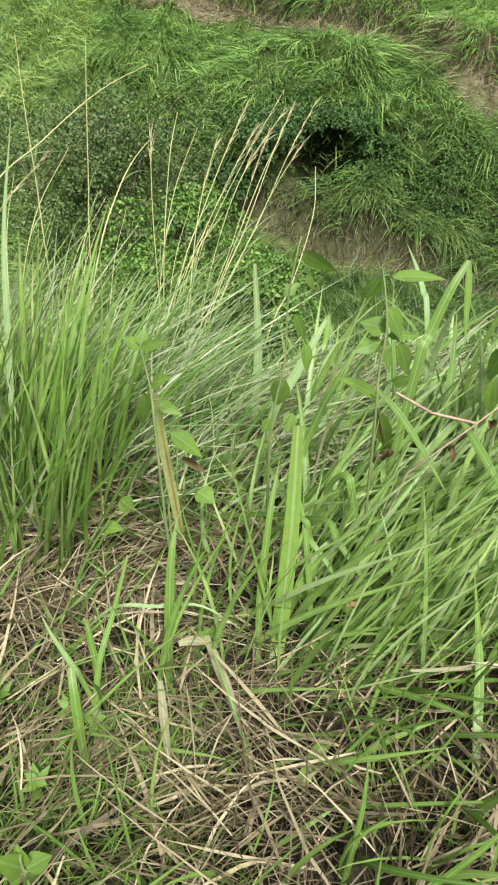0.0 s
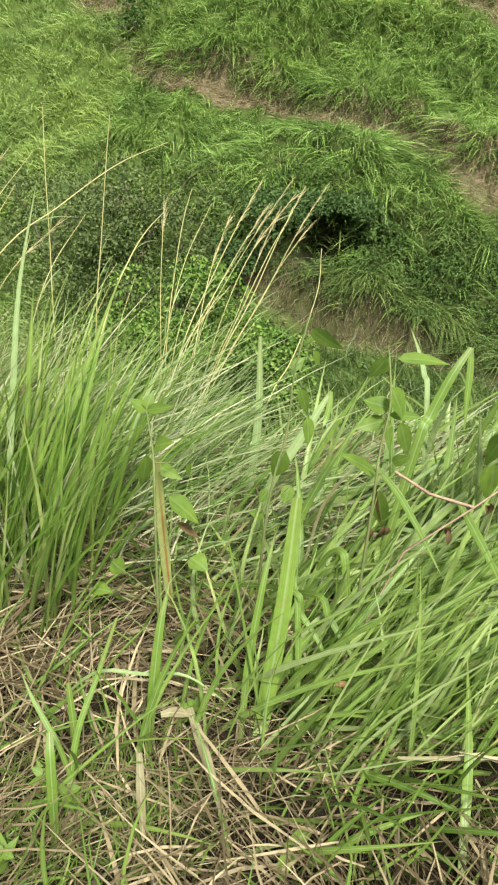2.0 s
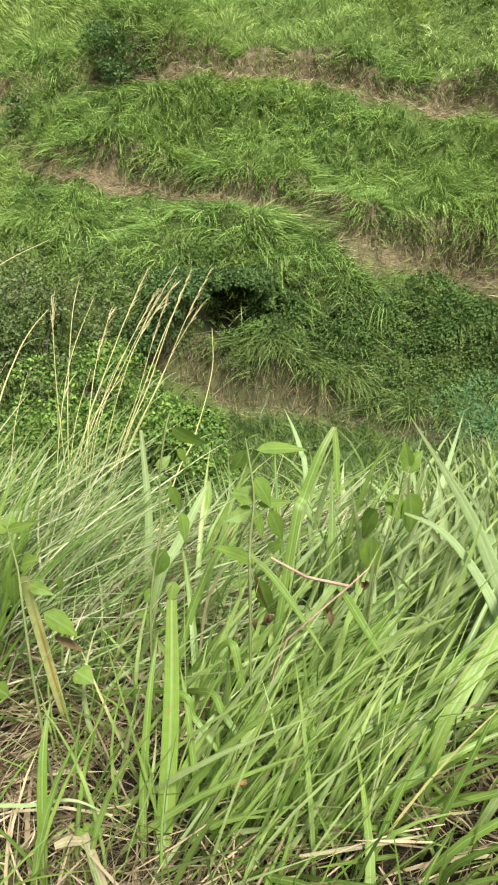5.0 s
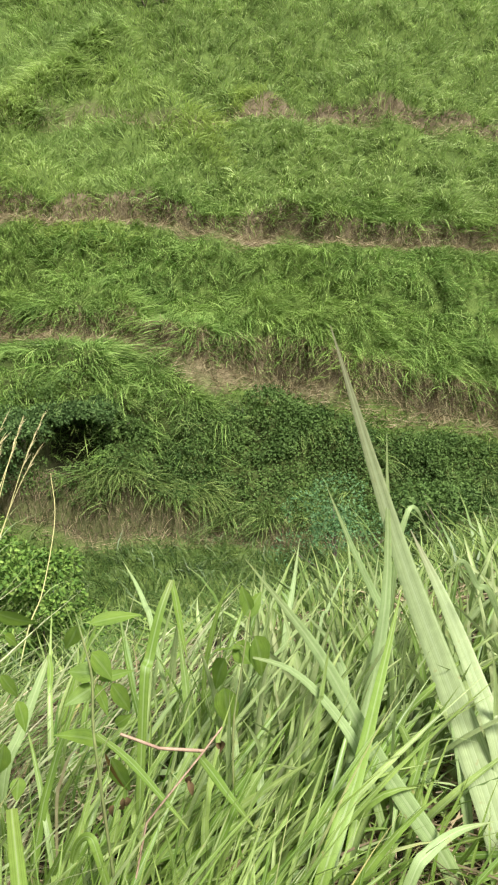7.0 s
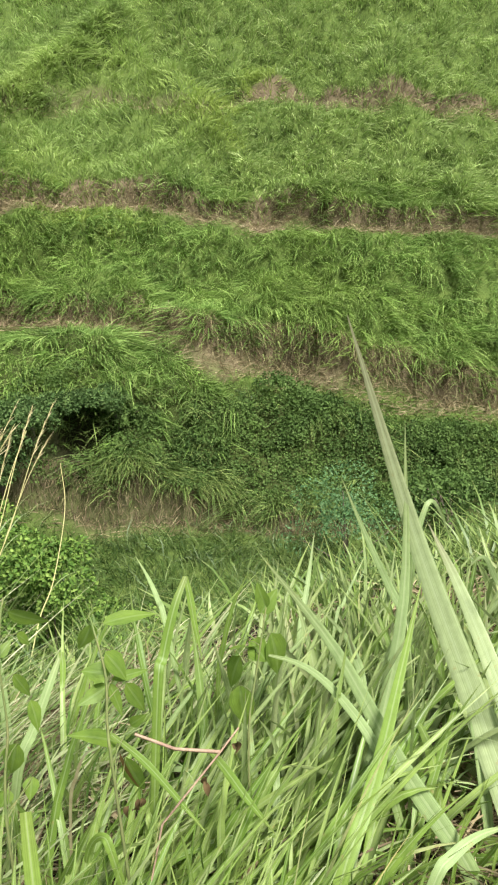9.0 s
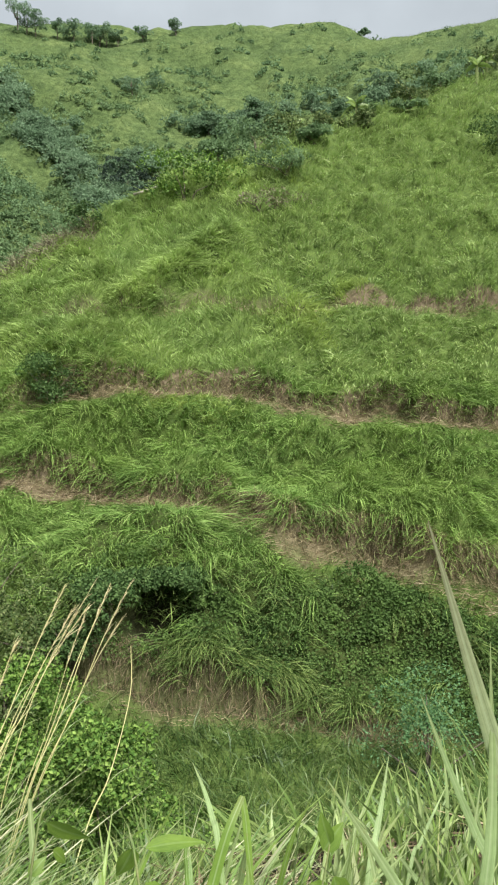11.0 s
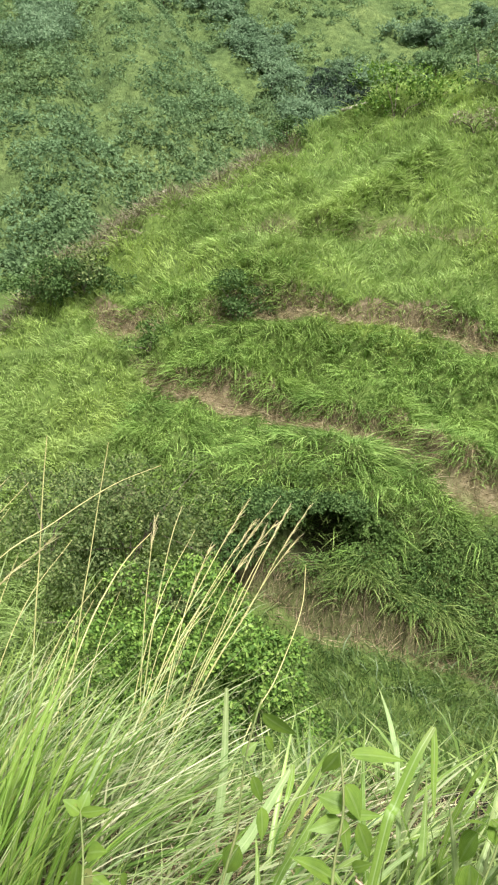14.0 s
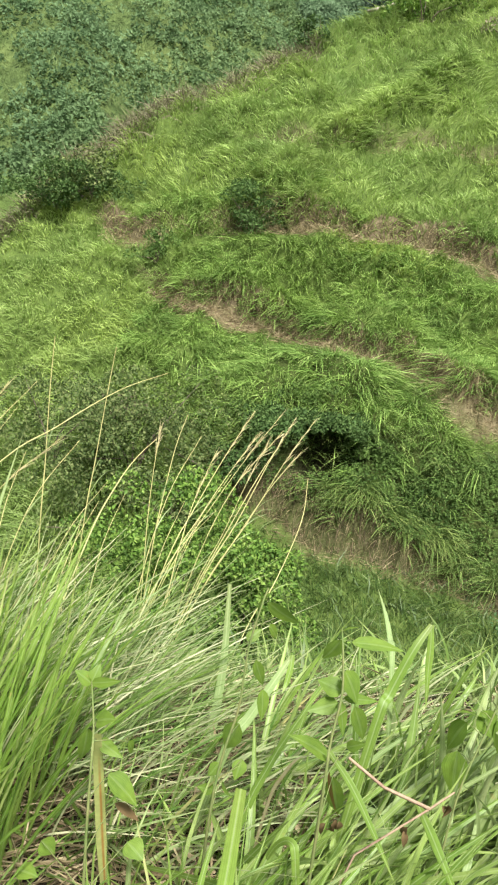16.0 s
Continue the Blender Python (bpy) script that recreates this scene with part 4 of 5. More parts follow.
# ---- far hills ----
def rise_of(x, y):
    """How steeply one looks up to the ground at a place, in degrees."""
    return np.degrees(np.arctan2(land(x, y) - 1.75, np.hypot(x, y)))


def ravine(x, y):
    """Where trees stand thick on the far hills."""
    az, up = np.degrees(np.arctan2(x, y)), rise_of(x, y)
    behind = np.interp(up, (5, 9.6, 13.2, 15.6, 18.5, 20), (5.0, 3.3, 0.0, -2.6, -6.2, -9.0))
    band = 1.2 * np.exp(-((az - behind) / 2.3) ** 2) * np.clip((19.2 - up) / 1.0, 0, 1)
    hollow = 1.5 * np.exp(-((az - 3.6) / 1.7) ** 2 - ((up - 13.2) / 1.1) ** 2)
    left = 1.2 * np.exp(-((az + 18.0) / 2.8) ** 2 - ((up - 15.2) / 1.9) ** 2)
    toe = 0.75 * np.exp(-((az + 8.0) / 3.6) ** 2 - ((up - 8.0) / 1.7) ** 2) + 0.6 * np.exp(-((az + 15.5) / 3.0) ** 2 - ((up - 5.0) / 2.2) ** 2)
    right = 0.6 * np.exp(-((up - 15.6 - 0.13 * (az - 8)) / 1.2) ** 2) * np.clip((az - 4) / 3, 0, 1) + 0.6 * np.exp(-((az - 5) / 4.0) ** 2 - ((up - 18.3) / 0.8) ** 2)
    return band + hollow + left + toe + right


def seen_far(x, y):
    return land(x, y) - far_hill(x, y) < 0.6


x, y = plan_points(16000, -27, 36, 38, 141, 1.0)
r = np.hypot(x, y)
want = np.clip(ravine(x, y) * 0.4 + np.clip(fbm(x * 0.16, y * 0.16, 4, 4) * 3.6, -0.45, 0.7) + 0.33 + 0.34 * np.clip((88 - r) / 10, 0, 1), 0.05, 1) * np.clip((134 - r) / 44, 0.05, 1)
keep = (rng.random(len(x)) < want) & seen_far(x, y)
px, py = x[keep], y[keep]
near = np.clip(np.hypot(px, py) / 100, 0.75, 1.3)
rad = rng.uniform(0.3, 0.7, len(px)) * rng.choice([0.7, 1.0, 1.0, 1.6], len(px))
stuff("far_shrubs", puffs(px, py, land(px, py) + rad * 0.2, rad, 38, (0.22, 0.44), 0.8, 0.35, near), HAZED_LEAF, "scattered low green shrubs on the far hillside", "bushes")
x, y = plan_points(26000, -27, 36, 40, 138, 1.0)
keep = (rng.random(len(x)) < np.clip(ravine(x, y) - 0.4, 0, 0.45) * np.clip(0.5 + 4 * fbm(x * 0.2, y * 0.2, 1, 3), 0.05, 1)) & seen_far(x, y) & (np.hypot(x, y) > 56)
x, y = x[keep], y[keep]
lobes = 4
px, py = np.repeat(x, lobes) + rng.normal(size=len(x) * lobes) * 0.6, np.repeat(y, lobes) + rng.normal(size=len(x) * lobes) * 0.6
rad = rng.uniform(0.5, 1.0, len(px))
lift = np.repeat(rng.uniform(0.3, 1.5, len(x)), lobes) * rng.uniform(0.5, 1.2, len(px))
stuff("far_trees", puffs(px, py, land(px, py) + lift, rad, 58, (0.22, 0.44), 0.85, 0.3, np.hypot(px, py) / 100), HAZED_TREE_LEAF, "trees with rounded crowns filling the far ravine, tinted blue-green for haze", "trees")
x, y = plan_points(95000, -27, 36, 38, 142, 0.9)
keep = seen_far(x, y)
x, y = x[keep], y[keep]
root = np.stack([x, y, land(x, y) - 0.05], 1)
n = len(x)
stuff("hazed_grass", blades(root, unit(rng.normal(size=(n, 3)) * (0.5, 0.5, 0.15) + (0, 0, 1)), rng.normal(size=(n, 3)) * 0.2 + (0, -0.2, -0.4), rng.uniform(0.3, 0.7, n), rng.uniform(0.06, 0.14, n), 1), HAZED_GRASS,
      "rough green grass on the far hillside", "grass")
for az, h in ((-11.3, 3.4), (-9.8, 3.8), (-8.4, 3.4), (-7.9, 3.2), (-6.5, 4.4), (-3.9, 6.0), (-3.3, 4.6), (-2.7, 4.4), (-1.2, 3.4), (-0.1, 4.6), (1.2, 4.4), (1.7, 4.6), (2.2, 4.0), (3.0, 3.6), (4.8, 3.4), (7.2, 3.2), (20.8, 1.6)):
    tx, ty = 141 * math.sin(radians(az)), 141 * math.cos(radians(az))
    tree("tree", tx, ty, h * 0.85, HAZED_TREE_LEAF, "small slender tree standing on the far skyline", rng.uniform(0.3, 0.5), (0.14, 0.28), 120, 14, "trees on the skyline", low=0.4)
for az, r, h in ((3.9, 113, 4.5), (3.6, 92, 5.0), (2.8, 90, 4.5), (9.4, 103, 4.0), (-14, 90, 4.0), (13, 105, 4.5), (17, 110, 4.0), (22, 112, 4.5), (-9, 105, 4.0), (-12, 84, 3.4), (-1.0, 90, 4.0)):
    tx, ty = r * math.sin(radians(az)), r * math.cos(radians(az))
    tree("tree", tx, ty, h * 0.7, HAZED_TREE_LEAF, "rounded dark green tree on the far hillside", 0.5, (0.16, 0.32), 110, 14, "trees on the far hillside")


# Trees of the ravine hollow; their shade is painted into the leaf colour.
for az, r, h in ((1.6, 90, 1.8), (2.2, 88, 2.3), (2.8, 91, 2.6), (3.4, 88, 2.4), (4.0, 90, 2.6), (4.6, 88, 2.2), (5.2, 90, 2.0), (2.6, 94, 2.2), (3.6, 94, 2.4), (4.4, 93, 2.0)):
    tree("tree", r * math.sin(radians(az)), r * math.cos(radians(az)), h, SHADED_LEAF, "tree standing deep in the ravine, coloured dark for shade", 0.5, (0.14, 0.28), 90, 14, "dusky trees in the ravine", low=0.05)


# ---- bank under the camera ----
def near_blades(n, xr, yr, length, width, lean, droop, rows=7, fold=0.35, scatter=0.28, bulge=0.0):
    X, Y = rng.uniform(*xr, n), rng.uniform(*yr, n)
    root = np.stack([X, Y, land(X, Y) - 0.02], 1)
    L = rng.uniform(*length, n)
    way = unit(np.array([lean[0], lean[1], 1.0]) + rng.normal(size=(n, 3)) * (scatter, scatter, 0.05))
    sag = np.array([lean[0], lean[1], 0]) * rng.uniform(0.2, 1.0, n)[:, None] + rng.normal(size=(n, 3)) * (0.14, 0.14, 0) + np.array([0, 0, -1.0]) * droop * rng.uniform(0.2, 1.2, n)[:, None]
    return blades(root, way, sag, L, rng.uniform(*width, n), rows, fold)


# trodden straw and dead leaves on the ground
def litter(n, xr, yr, length, width, lift, rows):
    X, Y = rng.uniform(*xr, n), rng.uniform(*yr, n)
    root = np.stack([X, Y, land(X, Y) + rng.uniform(0.0, lift, n) ** 1.0], 1)
    swirl = 6.28 * fbm(X * 1.5, Y * 1.5, 2, 2) * 2 + rng.normal(size=n) * 0.7
    way = unit(np.stack([np.cos(swirl), np.sin(swirl), rng.normal(size=n) * 0.2 + 0.05], 1))
    return blades(root, way, rng.normal(size=(n, 3)) * (0.2, 0.2, 0.05) + (0, 0, -0.14), rng.uniform(*length, n), rng.uniform(*width, n), rows)


stuff("dry_straw", join(litter(16500, (-1.4, 1.7), (0.1, 2.3), (0.08, 0.3), (0.003, 0.0075), 0.1, 3), litter(320, (-1.2, 1.5), (0.15, 2.0), (0.1, 0.24), (0.008, 0.015), 0.07, 5), litter(5200, (-2.2, 2.5), (-0.9, 2.6), (0.08, 0.3), (0.003, 0.0075), 0.06, 3), litter(2800, (-3.0, 3.2), (-1.8, 2.8), (0.08, 0.3), (0.003, 0.0075), 0.04, 3)), STRAW,
      "tangled dry straw and dead blades on the ground", "straw")
# small green blades coming up through the straw
stuff("young_grass", join(near_blades(1500, (-1.2, 1.5), (0.2, 1.6), (0.12, 0.42), (0.005, 0.012), (0.08, 0.0), 0.4, 5, 0.35, 0.55),
                          near_blades(420, (0.0, 1.5), (0.3, 1.4), (0.22, 0.5), (0.009, 0.018), (0.45, -0.05), 0.4, 6, 0.35, 0.5),
                          near_blades(4600, (-1.3, -0.1), (0.12, 0.85), (0.06, 0.22), (0.003, 0.0065), (0.0, 0.0), 0.4, 3, 0.35, 0.8)), GREEN_BLADE, "young green grass sprouting through straw", "grass")
# slim-leaved tussock leaning over
stuff("slim_grass", join(near_blades(1500, (-1.9, -0.3), (1.55, 2.5), (0.42, 0.8), (0.004, 0.009), (0.42, 0.1), 0.34, 6, 0.3, 0.24),
                         near_blades(260, (-1.7, -0.5), (1.2, 1.9), (0.4, 0.74), (0.005, 0.011), (0.06, 0.0), 0.2, 6, 0.3, 0.2),
                         near_blades(900, (-0.5, 0.6), (1.35, 2.3), (0.28, 0.52), (0.005, 0.011), (0.5, 0.0), 0.4, 6, 0.3, 0.3)), SLIM_BLADE, "dense slim-leaved pale green grass leaning over", "grass")
# dry reeds standing behind the tussock
stuff("dry_reeds", near_blades(420, (-2.0, -0.95), (1.8, 2.7), (0.4, 0.85), (0.004, 0.009), (0.1, 0.0), 0.25, 6, 0.3, 0.28), STRAW, "dry tan reeds standing among green blades", "dry grass")
# pale broad blades arching over with their upper sides to the sky
stuff("arching_grass", join(near_blades(110, (0.3, 0.9), (1.15, 1.7), (0.45, 0.7), (0.016, 0.03), (0.4, -0.05), 0.75, 8, 0.35, 0.2),
                            near_blades(70, (0.8, 1.7), (1.2, 1.8), (0.45, 0.7), (0.016, 0.03), (0.2, -0.05), 0.6, 8, 0.35, 0.25)), PALE_BLADE, "pale broad blades arching over the bank", "grass")
# upright narrow green blades beside the straw
stuff("narrow_grass", join(near_blades(300, (-1.05, -0.42), (1.15, 1.7), (0.5, 0.86), (0.006, 0.013), (0.14, 0.05), 0.14, 6, 0.35, 0.14)), FRESH_BLADE, "upright narrow green blades beside dry straw", "grass")
# broad-leaved grass arching over to one side
stuff("broad_grass", join(near_blades(190, (0.05, 0.95), (1.05, 1.95), (0.36, 0.68), (0.015, 0.032), (0.34, 0.05), 0.5, 7, 0.4, 0.32),
                          near_blades(180, (0.6, 2.1), (1.3, 2.0), (0.36, 0.6), (0.015, 0.03), (0.15, 0.08), 0.4, 7, 0.4, 0.28),
                          near_blades(140, (-0.25, 0.5), (0.8, 1.6), (0.3, 0.6), (0.007, 0.016), (0.2, 0.05), 0.25, 6, 0.4, 0.26),
                          near_blades(150, (-0.2, 2.6), (1.9, 2.9), (0.2, 0.34), (0.010, 0.024), (0.3, 0.1), 0.6, 6, 0.4, 0.35)), BROAD_BLADE, "dense bright green grass on the bank", "grass")
# long straight pale blades standing in the tussock
stuff("upright_grass", join(near_blades(75, (0.42, 1.0), (1.2, 1.55), (0.4, 0.62), (0.018, 0.036), (0.2, 0.06), 0.14, 7, 0.4, 0.13),
                            near_blades(95, (0.55, 1.5), (1.3, 1.7), (0.4, 0.66), (0.018, 0.036), (0.05, 0.06), 0.14, 7, 0.4, 0.15),
                            near_blades(85, (0.9, 2.2), (1.3, 1.8), (0.42, 0.72), (0.016, 0.034), (-0.15, 0.05), 0.16, 7, 0.4, 0.16)), UPRIGHT_BLADE, "long upright pale green grass blades", "grass")
# straight slender blades fanning out to one side
stuff("fanned_grass", join(near_blades(130, (0.0, 0.6), (0.85, 1.4), (0.36, 0.7), (0.012, 0.026), (0.42, 0.2), 0.35, 6, 0.35, 0.28),
                           near_blades(140, (0.02, 0.4), (0.75, 1.1), (0.3, 0.55), (0.0045, 0.010), (0.3, 0.15), 0.15, 6, 0.35, 0.2)), BROAD_BLADE, "slender straight green blades fanning out sideways", "grass")
x, y = plan_points(1300, -50, 55, 2.9, 6.4, 1.0)
bx, by = plan_points(1000, 50, 310, 1.3, 6.0, 1.0)
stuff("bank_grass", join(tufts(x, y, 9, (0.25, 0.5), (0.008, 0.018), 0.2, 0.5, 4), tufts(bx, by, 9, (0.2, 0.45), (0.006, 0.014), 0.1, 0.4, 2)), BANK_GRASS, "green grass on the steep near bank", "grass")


# ---- single blades, stalks and weeds in front ----
def smooth_line(points, steps=5):
    """A smooth curve through the points."""
    p = np.array(points, float)
    p = np.concatenate([[2 * p[0] - p[1]], p, [2 * p[-1] - p[-2]]])
    out = []
    for i in range(1, len(p) - 2):
        for s in np.linspace(0, 1, steps, endpoint=False):
            a, b, c, d = p[i - 1:i + 3]
            out.append(0.5 * (2 * b + (c - a) * s + (2 * a - 5 * b + 4 * c - d) * s * s + (3 * b - a - 3 * c + d) * s ** 3))
    out.append(p[-2])
    return np.array(out)


def rooted(points, slant=0.35):
    """Carry a blade's line down to the ground."""
    b, m = np.array(points[0]), np.array(points[1])
    d = (b - m) / np.linalg.norm(b - m)
    way = d * slant + np.array((0, 0, -1.0))
    way = way / np.linalg.norm(way)
    foot = b.copy()
    for _ in range(60):
        if foot[2] <= float(land(foot[0], foot[1])):
            break
        foot = foot + way * 0.03
    return [tuple(foot), *points] if np.linalg.norm(foot - b) > 0.06 else list(points)


OUTLOOK = np.array((0.0, 0.0, 1.6))


def strap(points, width, blunt=0.0, fold=0.3, twist=0.1, thick_root=0.6):
    """One broad blade along a line, keeled along the midrib."""
    c = smooth_line(points)
    n = len(c)
    t = unit(np.gradient(c, axis=0))
    s = np.linspace(0, 1, n)
    side = unit(np.cross(t, OUTLOOK - c))
    up = np.cross(side, t)
    ang = rng.normal() * twist + np.linspace(-0.1, 0.15, n)
    side = side * np.cos(ang)[:, None] + up * np.sin(ang)[:, None]
    up = np.cross(side, t)
    half = 0.5 * width * np.clip(np.minimum(thick_root + s, 1) * (1 - s ** 3 * (1 - blunt)), 0.03, 1)[:, None]
    v = np.stack([c - side * half, c - side * half * 0.5 + up * half * fold * 0.5, c + up * half * -fold * 0.2, c + side * half * 0.5 + up * half * fold * 0.5, c + side * half], 1).reshape(-1, 3)
    i, j = np.meshgrid(np.arange(n - 1), np.arange(4), indexing="ij")
    b = i * 5 + j
    f = np.stack([b, b + 1, b + 6, b + 5], -1).reshape(-1, 4)
    uv = np.stack([np.tile(np.linspace(0, 1, 5), n), np.repeat(s, 5)], 1)
    return v, f, uv


def plant(name, label, category, at, group=""):
    ob = new(name)
    ob.location = (at[0], at[1], float(land(at[0], at[1])))
    return tagged(ob, label, category, group)


def put(name, built, material, parent, label="", kind=""):
    v, f, uv = built
    return part(name, mesh_of(name, np.asarray(v) - np.array(parent.location), [f], material, uv), parent, label, kind)


tuft_left = plant("grass_tuft", "upright broad green blades rising from straw", "grass", (-0.05, 0.9))
tuft_mid = plant("grass_tuft", "pale arching blades standing behind leafy weeds", "grass", (0.35, 1.35))
tuft_right = plant("grass_tuft", "tall pale green arching blades above the bank grass", "grass", (0.75, 0.95))

tuft_side = plant("grass_tuft", "tall narrow bright green blades standing beside dry straw", "grass", (-0.7, 1.45))


def grass_blade(home, width, material, *points, blunt=0.0, loose=False):
    """One broad blade from its foot to its tip, part of a tuft; loose: it is the folded end of another."""
    line = list(points)
    floor = [float(land(p[0], p[1])) for p in line]
    line = [(p[0], p[1], max(p[2], z - 0.01)) for p, z in zip(line, floor)]
    put("blade", strap(line if loose else rooted(line, 0.9), width, blunt), material, home, "withering yellow and rust blade" if material == YELLOW_BLADE else "")


def fallen_blade(width, material, *points):
    """A dry leaf lying on straw or leaning on the blades round it."""
    line = [(p[0], p[1], max(p[2], float(land(p[0], p[1])) + 0.1)) for p in points]
    leaning = line[0][2] - float(land(line[0][0], line[0][1])) > 0.14
    label = "brown dry sheathing leaf leaning among green blades" if leaning else "long dry tan grass leaf lying on straw"
    leaf = plant("dead_leaf", label, "dead leaf", line[0][:2], "dry leaves in the grass")
    put("blade", strap(rooted(line, 1.2) if leaning else line, width, 0.25, 0.4), material, leaf)


grass_blade(tuft_left, 0.03, PALE_BLADE, (-0.069, 1.800, -0.155), (-0.034, 1.867, 0.055), (-0.010, 1.933, 0.295), (-0.014, 2.000, 0.563), blunt=0.35)
grass_blade(tuft_left, 0.022, YELLOW_BLADE, (-0.206, 1.280, 0.126), (-0.207, 1.230, 0.322), (-0.209, 1.180, 0.580), (-0.204, 1.130, 0.730), blunt=0.7)
grass_blade(tuft_left, 0.021, GREEN_BLADE, (-0.206, 0.840, 0.134), (-0.195, 0.900, 0.332), (-0.184, 0.960, 0.456), (-0.170, 1.020, 0.519))
grass_blade(tuft_left, 0.036, BRIGHT_BLADE, (0.008, 0.860, 0.135), (0.025, 0.940, 0.237), (0.052, 1.020, 0.466), (0.067, 1.100, 0.671), blunt=0.55)
grass_blade(tuft_left, 0.018, GREEN_BLADE, (-0.021, 0.900, 0.179), (-0.013, 0.983, 0.304), (0.010, 1.067, 0.463), (0.035, 1.150, 0.556))
grass_blade(tuft_left, 0.014, GREEN_BLADE, (0.092, 0.920, 0.213), (0.089, 0.987, 0.341), (0.082, 1.053, 0.432), (0.073, 1.120, 0.477))
grass_blade(tuft_left, 0.018, GREEN_BLADE, (-0.332, 0.640, 0.200), (-0.333, 0.673, 0.328), (-0.337, 0.707, 0.405), (-0.344, 0.740, 0.430), blunt=0.6)
grass_blade(tuft_left, 0.013, GREEN_BLADE, (-0.334, 0.740, 0.229), (-0.321, 0.810, 0.331), (-0.295, 0.880, 0.395), (-0.264, 0.950, 0.483), blunt=0.4)
grass_blade(tuft_left, 0.016, GREEN_BLADE, (-0.350, 0.800, 0.143), (-0.337, 0.827, 0.234), (-0.342, 0.853, 0.319), (-0.350, 0.880, 0.380), blunt=0.5)
grass_blade(tuft_left, 0.012, GREEN_BLADE, (-0.347, 0.780, 0.315), (-0.378, 0.813, 0.348), (-0.410, 0.847, 0.375), (-0.435, 0.880, 0.406))
grass_blade(tuft_left, 0.009, GREEN_BLADE, (-0.249, 0.850, 0.064), (-0.270, 0.883, 0.169), (-0.293, 0.917, 0.251), (-0.313, 0.950, 0.316))
grass_blade(tuft_left, 0.008, PALE_BLADE, (-0.322, 0.950, 0.319), (-0.216, 0.933, 0.346), (-0.126, 0.917, 0.365), (-0.026, 0.900, 0.281))
grass_blade(tuft_left, 0.018, GREEN_BLADE, (-0.053, 0.660, 0.179), (-0.034, 0.680, 0.193), (0.015, 0.700, 0.169), (0.060, 0.720, 0.096))
grass_blade(tuft_left, 0.032, BRIGHT_BLADE, (0.049, 0.600, 0.271), (0.071, 0.640, 0.258), (0.092, 0.680, 0.246), (0.121, 0.720, 0.216), blunt=0.4)
grass_blade(tuft_left, 0.026, GREEN_BLADE, (0.129, 0.620, 0.235), (0.164, 0.660, 0.195), (0.201, 0.700, 0.166), (0.232, 0.740, 0.135))
grass_blade(tuft_left, 0.011, GREEN_BLADE, (0.217, 0.680, 0.187), (0.301, 0.687, 0.176), (0.385, 0.693, 0.173), (0.469, 0.700, 0.169))
grass_blade(tuft_right, 0.02, BRIGHT_BLADE, (0.360, 0.620, 0.252), (0.378, 0.713, 0.305), (0.395, 0.807, 0.346), (0.384, 0.900, 0.487))
grass_blade(tuft_left, 0.014, GREEN_BLADE, (0.051, 1.100, 0.431), (0.095, 1.050, 0.403), (0.137, 1.000, 0.362), (0.193, 0.950, 0.261))
grass_blade(tuft_left, 0.017, GREEN_BLADE, (0.124, 1.150, 0.365), (0.158, 1.093, 0.351), (0.206, 1.037, 0.304), (0.275, 0.980, 0.202))
grass_blade(tuft_right, 0.019, BRIGHT_BLADE, (0.097, 1.000, 0.300), (0.198, 0.993, 0.221), (0.332, 0.987, 0.115), (0.470, 0.980, 0.045))
grass_blade(tuft_right, 0.012, PALE_BLADE, (0.125, 0.820, 0.158), (0.219, 0.830, 0.112), (0.319, 0.840, 0.060), (0.443, 0.850, -0.028))
grass_blade(tuft_mid, 0.025, GREEN_BLADE, (0.352, 1.400, 0.594), (0.379, 1.437, 0.656), (0.421, 1.473, 0.748), (0.461, 1.510, 0.799), blunt=0.45)
grass_blade(tuft_mid, 0.017, BRIGHT_BLADE, (0.461, 1.510, 0.799), (0.463, 1.490, 0.755), (0.464, 1.470, 0.692), (0.469, 1.450, 0.613), loose=True)
grass_blade(tuft_mid, 0.026, PALE_BLADE, (0.026, 1.500, 0.387), (0.078, 1.533, 0.476), (0.130, 1.567, 0.562), (0.166, 1.600, 0.615), blunt=0.3)
grass_blade(tuft_mid, 0.016, BRIGHT_BLADE, (0.167, 1.600, 0.617), (0.165, 1.583, 0.588), (0.158, 1.567, 0.556), (0.150, 1.550, 0.541), loose=True)
grass_blade(tuft_mid, 0.008, CREAM_BLADE, (0.131, 1.300, 0.440), (0.155, 1.283, 0.542), (0.178, 1.267, 0.602), (0.205, 1.250, 0.631))
grass_blade(tuft_mid, 0.016, GREEN_BLADE, (0.233, 1.250, 0.649), (0.281, 1.200, 0.613), (0.327, 1.150, 0.555), (0.376, 1.100, 0.481), loose=True)
grass_blade(tuft_mid, 0.02, GREEN_BLADE, (0.412, 1.200, 0.593), (0.435, 1.150, 0.568), (0.454, 1.100, 0.547), (0.496, 1.050, 0.481), loose=True)
grass_blade(tuft_mid, 0.02, BRIGHT_BLADE, (0.200, 1.200, 0.372), (0.186, 1.233, 0.417), (0.154, 1.267, 0.359), (0.126, 1.300, 0.212))
grass_blade(tuft_right, 0.078, TALL_BLADE, (1.008, 1.000, 0.339), (1.043, 1.197, 0.467), (0.992, 1.393, 0.809), (0.907, 1.590, 1.328))
grass_blade(tuft_right, 0.046, PALE_BLADE, (0.871, 0.980, 0.322), (0.812, 1.150, 0.449), (0.743, 1.320, 0.647), (0.634, 1.490, 0.827))
grass_blade(tuft_right, 0.024, PALE_BLADE, (1.030, 1.500, 0.508), (1.028, 1.583, 0.573), (0.996, 1.667, 0.704), (0.963, 1.750, 0.851))
